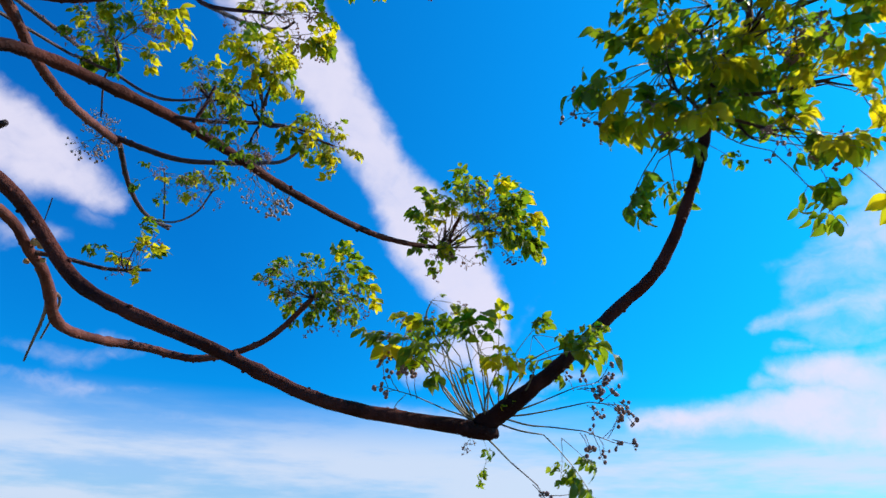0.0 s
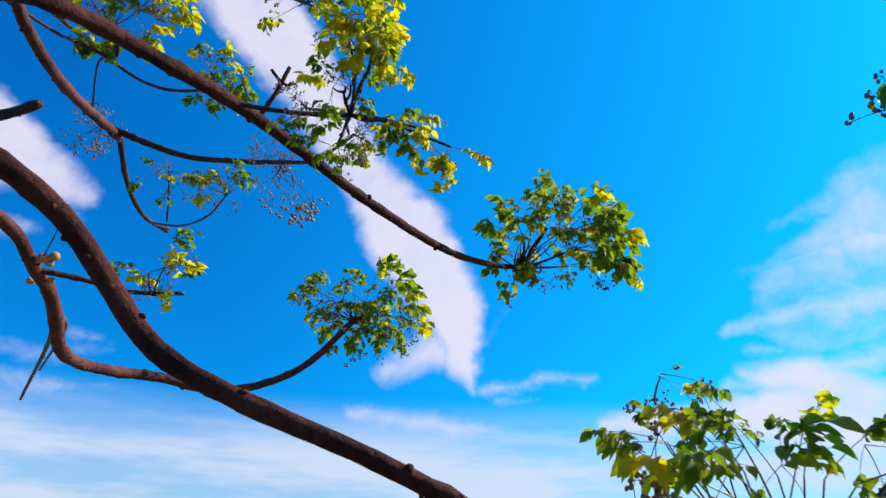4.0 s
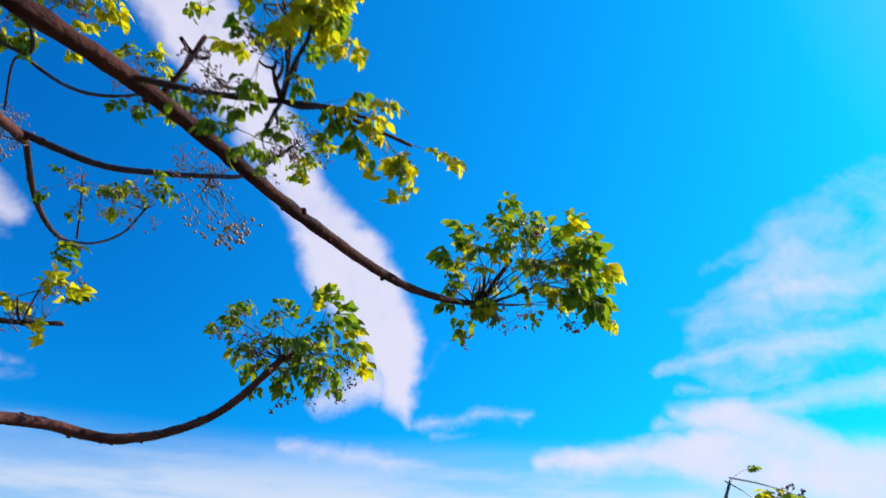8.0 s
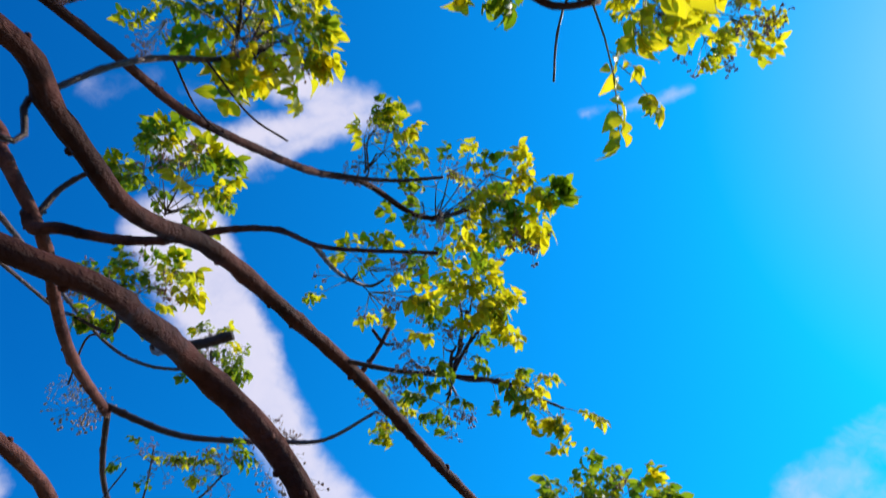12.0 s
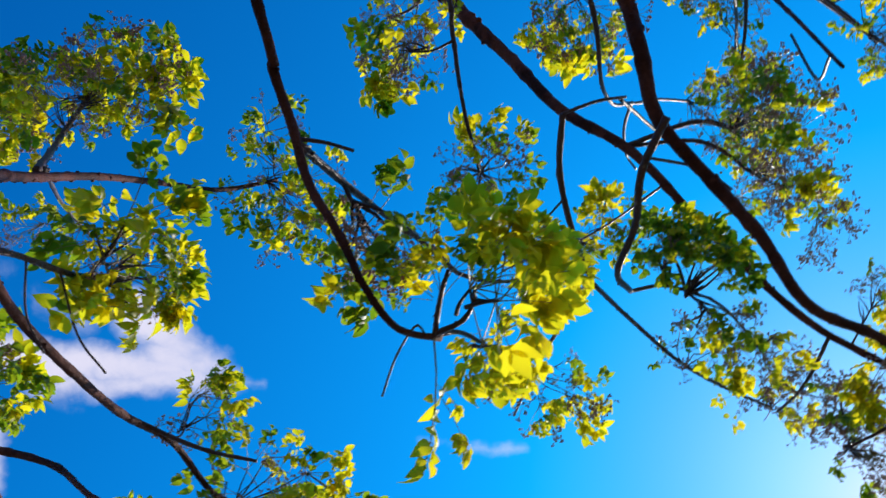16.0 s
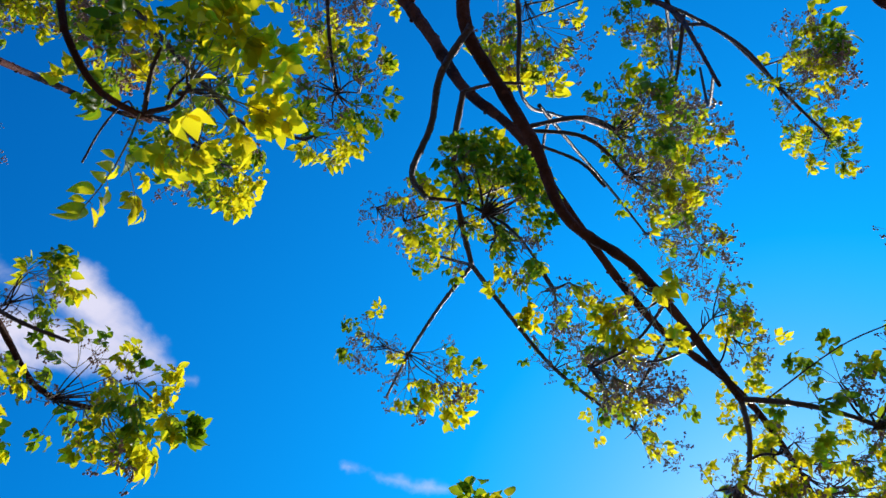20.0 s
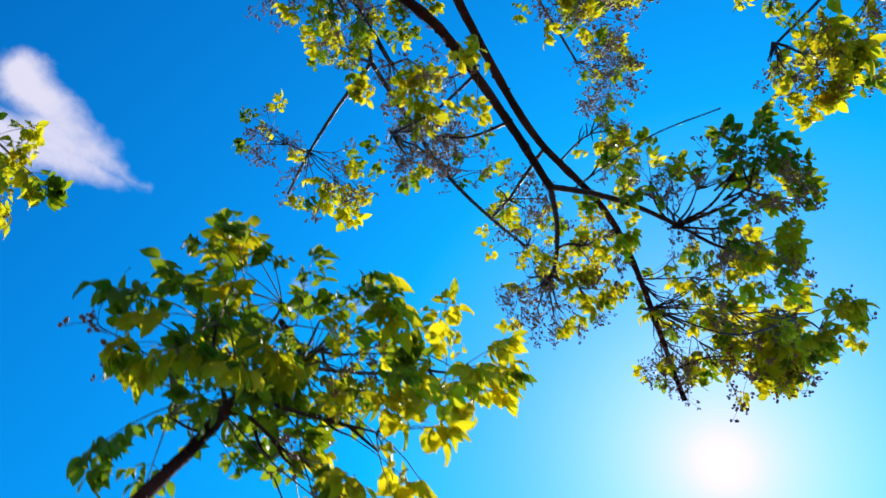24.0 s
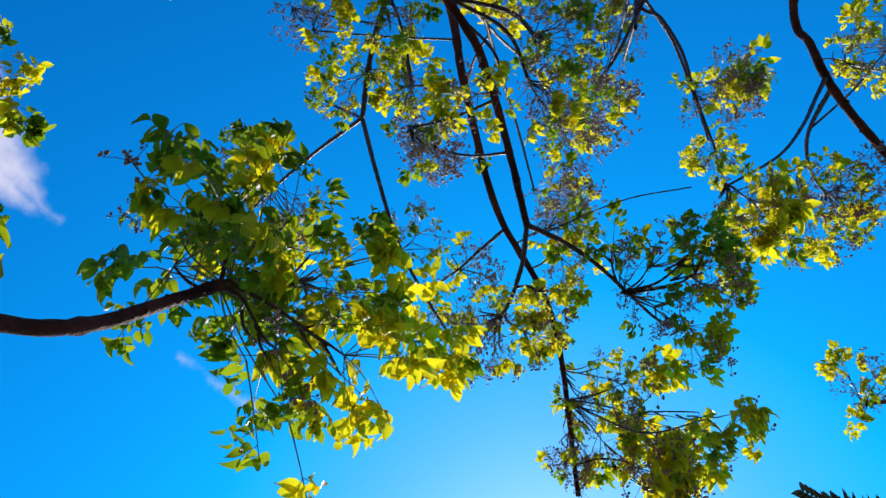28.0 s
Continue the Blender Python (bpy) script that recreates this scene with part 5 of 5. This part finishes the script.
cluster(l_y1, (1.541, -0.574, 4.602), (1.604, -0.709, 4.613), (0.169, 0.191, 0.167), 21, young=0.41, buds=0.81, leaf=0.133)
cluster(l_x1, (1.373, -0.804, 3.739), (1.478, -0.950, 3.760), (0.146, 0.138, 0.144), 21, young=0.63, buds=0.81, leaf=0.133)
cluster(l_x3, (1.920, -0.680, 3.891), (1.757, -0.682, 3.613), (0.162, 0.186, 0.160), 34, young=0.52, buds=0.9, leaf=0.133)
cluster(l_x3, (1.759, -0.666, 3.875), (1.750, -0.447, 3.566), (0.231, 0.304, 0.184), 34, young=0.96, buds=0.25, leaf=0.133)
limb("twig", tree, [(0.872, -0.716, 5.858, 0.0061), (0.681, -0.467, 5.816, 0.0052), (0.491, -0.219, 5.835, 0.0048)], TWIG, sides=6)
cluster(l_r2, (0.491, -0.219, 5.835), (0.506, -0.121, 5.805), (0.225, 0.248, 0.239), 21, young=0.74, buds=0.43, leaf=0.133)
cluster(l_t3, (1.266, -0.512, 5.347), (1.292, -0.518, 5.345), (0.225, 0.205, 0.211), 21, young=0.41, buds=0.81, leaf=0.133)
cluster(l_v2, (0.844, 0.049, 3.563), (1.240, 0.030, 4.253), (0.201, 0.185, 0.190), 25, young=0.41, buds=0.81, leaf=0.133)
cluster(l_r3b, (0.392, 0.198, 2.605), (0.596, 0.281, 2.679), (0.081, 0.081, 0.081), 19, young=0.74, buds=0.69, leaf=0.102)
cluster(l_r2e, (1.167, 0.546, 3.324), (1.195, 0.493, 3.335), (0.130, 0.130, 0.130), 25, young=0.74, buds=0.69, leaf=0.133)
cluster(l_z1, (-0.242, 0.002, 4.637), (-0.270, 0.183, 4.591), (0.185, 0.185, 0.185), 18, young=0.63, buds=0.56, leaf=0.133)
cluster(l_r1b, (-0.219, 0.138, 2.264), (-0.163, 0.182, 2.242), (0.060, 0.068, 0.064), 30, young=0.3, buds=0.43, leaf=0.102)
cluster(l_r2, (-0.147, -0.075, 4.557), (-0.090, -0.090, 4.322), (0.117, 0.132, 0.125), 18, young=0.52, buds=0.69, leaf=0.133)
limb("twig", tree, [(1.249, 0.348, 3.216, 0.0037), (1.262, 0.311, 3.236, 0.0030), (1.283, 0.268, 3.314, 0.0028)], TWIG, sides=6)
cluster(l_r2, (1.295, 0.258, 3.312), (1.344, 0.249, 3.307), (0.101, 0.090, 0.093), 18, young=0.85, buds=0.56, leaf=0.133)
leaf_at(l_mr, (0.249, 0.536, 1.574), (0.207, 0.492, 1.666), "leaf", 2, 0.100)
leaf_at(l_mr, (0.249, 0.536, 1.574), (0.193, 0.525, 1.663), "young", 9, 0.100)
leaf_at(l_mr, (0.214, 0.497, 1.670), (0.158, 0.529, 1.663), "leaf", 1000, 0.000)
leaf_at(l_mr, (0.214, 0.497, 1.670), (0.187, 0.535, 1.629), "leaf", 1055, 0.000)
leaf_at(l_mr, (0.214, 0.497, 1.670), (0.197, 0.515, 1.701), "leaf", 1070, 0.000)
leaf_at(l_mr, (0.214, 0.497, 1.670), (0.168, 0.509, 1.684), "leaf", 1020, 0.000)
leaf_at(l_mr, (0.249, 0.536, 1.574), (0.245, 0.497, 1.660), "leaf", 4, 0.100)
leaf_at(l_mr, (0.249, 0.536, 1.574), (0.264, 0.473, 1.644), "young", 6, 0.100)
leaf_at(l_mr, (0.243, 0.505, 1.657), (0.215, 0.525, 1.631), "leaf", 1110, 0.000)
leaf_at(l_mr, (0.243, 0.505, 1.657), (0.281, 0.520, 1.629), "leaf", 1235, 0.000)
leaf_at(l_mr, (0.243, 0.505, 1.657), (0.277, 0.483, 1.663), "young", 1240, 0.000)
leaf_at(l_mr, (0.243, 0.505, 1.657), (0.255, 0.517, 1.706), "leaf", 1175, 0.000)
leaf_at(l_mr, (0.264, 0.533, 1.584), (0.317, 0.498, 1.673), "leaf", 6, 0.100)
leaf_at(l_mr, (0.264, 0.533, 1.584), (0.330, 0.470, 1.663), "leaf", 4, 0.100)
leaf_at(l_mr, (0.306, 0.499, 1.673), (0.353, 0.473, 1.667), "leaf", 1400, 0.000)
leaf_at(l_mr, (0.306, 0.499, 1.673), (0.350, 0.549, 1.643), "leaf", 1350, 0.000)
leaf_at(l_mr, (0.306, 0.499, 1.673), (0.295, 0.514, 1.638), "leaf", 1270, 0.000)
leaf_at(l_mr, (0.370, 0.529, 1.678), (0.393, 0.493, 1.689), "leaf", 6, 0.100)
leaf_at(l_mr, (0.362, 0.526, 1.670), (0.372, 0.485, 1.690), "young", 5, 0.100)
leaf_at(l_mr, (0.249, 0.536, 1.574), (0.170, 0.517, 1.601), "bud", 0, 0.100)
leaf_at(l_mr, (0.249, 0.536, 1.574), (0.172, 0.522, 1.640), "bud", 1, 0.100)
leaf_at(l_mr, (0.264, 0.533, 1.584), (0.366, 0.535, 1.598), "bud", 3, 0.100)
leaf_at(l_mr, (0.264, 0.533, 1.584), (0.353, 0.557, 1.620), "bud", 4, 0.100)
leaf_at(l_mr, (0.264, 0.533, 1.584), (0.358, 0.547, 1.568), "bud", 1, 0.100)
leaf_at(l_mr, (0.249, 0.536, 1.574), (0.272, 0.523, 1.606), "young", 8, 0.100)
leaf_at(l_mr, (0.256, 0.535, 1.579), (0.350, 0.552, 1.558), "leaf", 2, 0.100)
leaf_at(l_mr, (0.241, 0.537, 1.569), (0.256, 0.551, 1.539), "leaf", 8, 0.100)
leaf_at(l_mr, (0.241, 0.537, 1.569), (0.302, 0.567, 1.512), "bud", 2, 0.100)
leaf_at(l_mr, (0.241, 0.537, 1.569), (0.216, 0.545, 1.545), "bud", 3, 0.100)
leaf_at(l_mr, (0.541, 0.494, 1.968), (0.452, 0.516, 1.892), "leaf", 1, 0.090)
leaf_at(l_mr, (0.541, 0.494, 1.968), (0.451, 0.504, 1.927), "leaf", 2, 0.130)
leaf_at(l_mr, (0.541, 0.494, 1.968), (0.414, 0.482, 1.968), "bud", 1, 0.100)
leaf_at(l_mr, (0.535, 0.490, 1.951), (0.742, 0.524, 1.916), "young", 3, 0.130)
leaf_at(l_mr, (0.535, 0.490, 1.951), (0.660, 0.520, 1.907), "leaf", 2, 0.130)
leaf_at(l_mr, (0.527, 0.488, 1.924), (0.581, 0.502, 1.903), "leaf", 6, 0.130)
leaf_at(l_mr, (0.552, 0.509, 2.012), (0.423, 0.434, 2.032), "leaf", 7, 0.130)
leaf_at(l_mr, (0.552, 0.509, 2.012), (0.642, 0.475, 1.983), "leaf", 1, 0.130)
leaf_at(l_mr, (0.241, 0.537, 1.569), (0.144, 0.509, 1.693), "leaf", 2, 0.070)
leaf_at(l_mr, (0.241, 0.537, 1.569), (0.166, 0.511, 1.686), "leaf", 5, 0.070)
leaf_at(l_mr, (0.241, 0.537, 1.569), (0.193, 0.508, 1.689), "young", 3, 0.070)
leaf_at(l_mr, (0.241, 0.537, 1.569), (0.212, 0.513, 1.676), "leaf", 7, 0.070)
leaf_at(l_mr, (0.264, 0.533, 1.584), (0.238, 0.516, 1.674), "leaf", 4, 0.070)
leaf_at(l_mr, (0.264, 0.533, 1.584), (0.265, 0.514, 1.676), "young", 8, 0.070)
leaf_at(l_mr, (0.264, 0.533, 1.584), (0.286, 0.515, 1.672), "leaf", 1, 0.070)
leaf_at(l_mr, (0.599, 0.546, 2.110), (0.433, 0.569, 2.075), "leaf", 3, 0.060)
leaf_at(l_mr, (0.599, 0.546, 2.110), (0.437, 0.525, 1.978), "bud", 1, 0.060)
leaf_at(l_mr, (0.552, 0.509, 2.012), (0.468, 0.402, 2.111), "leaf", 5, 0.090)
leaf_at(l_mr, (0.552, 0.509, 2.012), (0.449, 0.413, 2.090), "leaf", 9, 0.080)
leaf_at(l_mr, (0.552, 0.509, 2.012), (0.416, 0.471, 1.978), "young", 3, 0.070)
leaf_at(l_mr, (0.238, 0.540, 1.569), (0.167, 0.582, 1.721), "leaf", 8, 0.030)
leaf_at(l_mr, (0.167, 0.583, 1.721), (0.177, 0.581, 1.751), "leaf", 5, 0.018)
leaf_at(l_mr, (0.175, 0.583, 1.747), (0.235, 0.569, 1.738), "leaf", 2, 0.000)
leaf_at(l_mr, (0.172, 0.583, 1.745), (0.211, 0.563, 1.722), "leaf", 5, 0.000)
leaf_at(l_mr, (0.164, 0.585, 1.728), (0.149, 0.568, 1.702), "leaf", 4, 0.000)
leaf_at(l_mr, (0.164, 0.585, 1.728), (0.186, 0.571, 1.706), "young", 8, 0.000)
leaf_at(l_mr, (0.170, 0.586, 1.717), (0.227, 0.567, 1.708), "leaf", 4, 0.000)
leaf_at(l_mr, (0.170, 0.586, 1.717), (0.209, 0.564, 1.683), "leaf", 6, 0.000)
leaf_at(l_mr, (0.238, 0.540, 1.569), (0.164, 0.573, 1.691), "bud", 2, 0.060)
leaf_at(l_mr, (0.238, 0.540, 1.569), (0.183, 0.581, 1.699), "bud", 0, 0.050)
leaf_at(l_mr, (0.250, 0.542, 1.579), (0.225, 0.588, 1.731), "young", 2, 0.045)
leaf_at(l_mr, (0.250, 0.542, 1.579), (0.214, 0.585, 1.721), "bud", 1, 0.040)
leaf_at(l_mr, (0.338, 0.548, 1.562), (0.378, 0.538, 1.528), "leaf", 4, 0.000)
leaf_at(l_mr, (0.338, 0.548, 1.562), (0.340, 0.540, 1.508), "leaf", 2, 0.000)
leaf_at(l_mr, (0.254, 0.549, 1.545), (0.236, 0.540, 1.508), "leaf", 6, 0.000)
leaf_at(l_r1, (-0.087, 0.214, 2.143), (-0.042, 0.286, 2.033), "long", 2, 0.000, (0.3, -0.8, 0.5))
leaf_at(l_r1, (-0.066, 0.246, 2.095), (-0.020, 0.270, 2.070), "young", 4, 0.000, (0.3, -0.8, 0.5))
leaf_at(l_r1, (-0.070, 0.240, 2.105), (-0.040, 0.258, 2.118), "young", 5, 0.000, (0.3, -0.8, 0.5))
leaf_at(l_r1, (-0.100, 0.182, 2.160), (-0.165, 0.158, 2.156), "leaf", 4, 0.000, (0.3, -0.6, -0.7))
leaf_at(l_r1, (-0.100, 0.185, 2.160), (-0.140, 0.192, 2.152), "leaf", 2, 0.000, (0.3, -0.6, -0.7))
leaf_at(l_n, (0.089, 1.529, 2.230), (0.350, 1.528, 2.231), "young", 5, 0.070)


# ---------------------------------------------------------------- galls on the lighter limb
GALL_SIZES = (0.011, 0.010, 0.008, 0.007, 0.008)
for place, r in zip(((-0.788, 1.080, 2.063), (-0.770, 1.085, 2.069), (-0.781, 1.092, 2.058), (-0.793, 1.127, 2.038), (-0.838, 1.134, 2.039)), GALL_SIZES):
    verts, faces = [], []
    blob(verts, faces, place, r, 0.9)
    part("gall", mesh_of("gall", verts, faces, [GALL]), l_q, "round orange gall")


# ---------------------------------------------------------------- palm beyond the tree
def frond_mesh(seed, length):
    """A feather frond one arch long: a stiff rib with narrow drooping blades on both sides."""
    rng = random.Random(seed)
    verts, faces = [], []
    at = lambda s: np.array((0.0, length * s * (1 - 0.10 * s), length * (0.30 * s - 0.55 * s * s)))
    tube(verts, faces, np.array([(*at(s), 0.035 * (1 - 0.85 * s)) for s in np.linspace(0, 1, 9)]), 5)
    ribs = len(faces)
    for i in range(56):
        s = 0.14 + 0.86 * i / 55
        for sign in (-1, 1):
            blade = 0.62 * math.sin(math.pi * min(1, 0.18 + 0.86 * s)) * rng.uniform(0.8, 1.1) + 0.12
            out = np.array((sign * 1.0, rng.uniform(0.5, 0.9), rng.uniform(-0.65, -0.15)))
            leaflet(verts, faces, at(s), out, (0.2 * sign, 0.1, 1), blade, 0.065, rng.uniform(0.2, 0.5), 0.5, 0.0)
    return mesh_of("frond", verts, faces, [FROND, STALK], [1 if i < ribs else 0 for i in range(len(faces))])


def build_palm(crown):
    cx, cy, cz = crown
    palm = thing("palm_tree", (cx + 0.6, cy - 0.3, 0.0), "tall feather palm with dark drooping fronds", "palm")
    limb("trunk", palm, [(cx + 0.6, cy - 0.3, -0.1, 0.22), (cx + 0.5, cy - 0.25, cz * 0.35, 0.16), (cx + 0.2, cy - 0.1, cz * 0.7, 0.14), (cx, cy, cz, 0.13)], PALE, sides=14)
    forms = [frond_mesh(200 + k, 2.9) for k in range(3)]
    for k in range(15):
        ob = new("frond", forms[k % 3])
        ob.parent = palm
        ob.matrix_parent_inverse = palm.matrix_world.inverted()
        ob.matrix_world = Matrix.Translation(crown) @ Euler((radians(12 + 34 * (k % 3) * 0.7), 0, radians(24 * k + 9))).to_matrix().to_4x4()


build_palm((8.64, -1.23, 5.72))
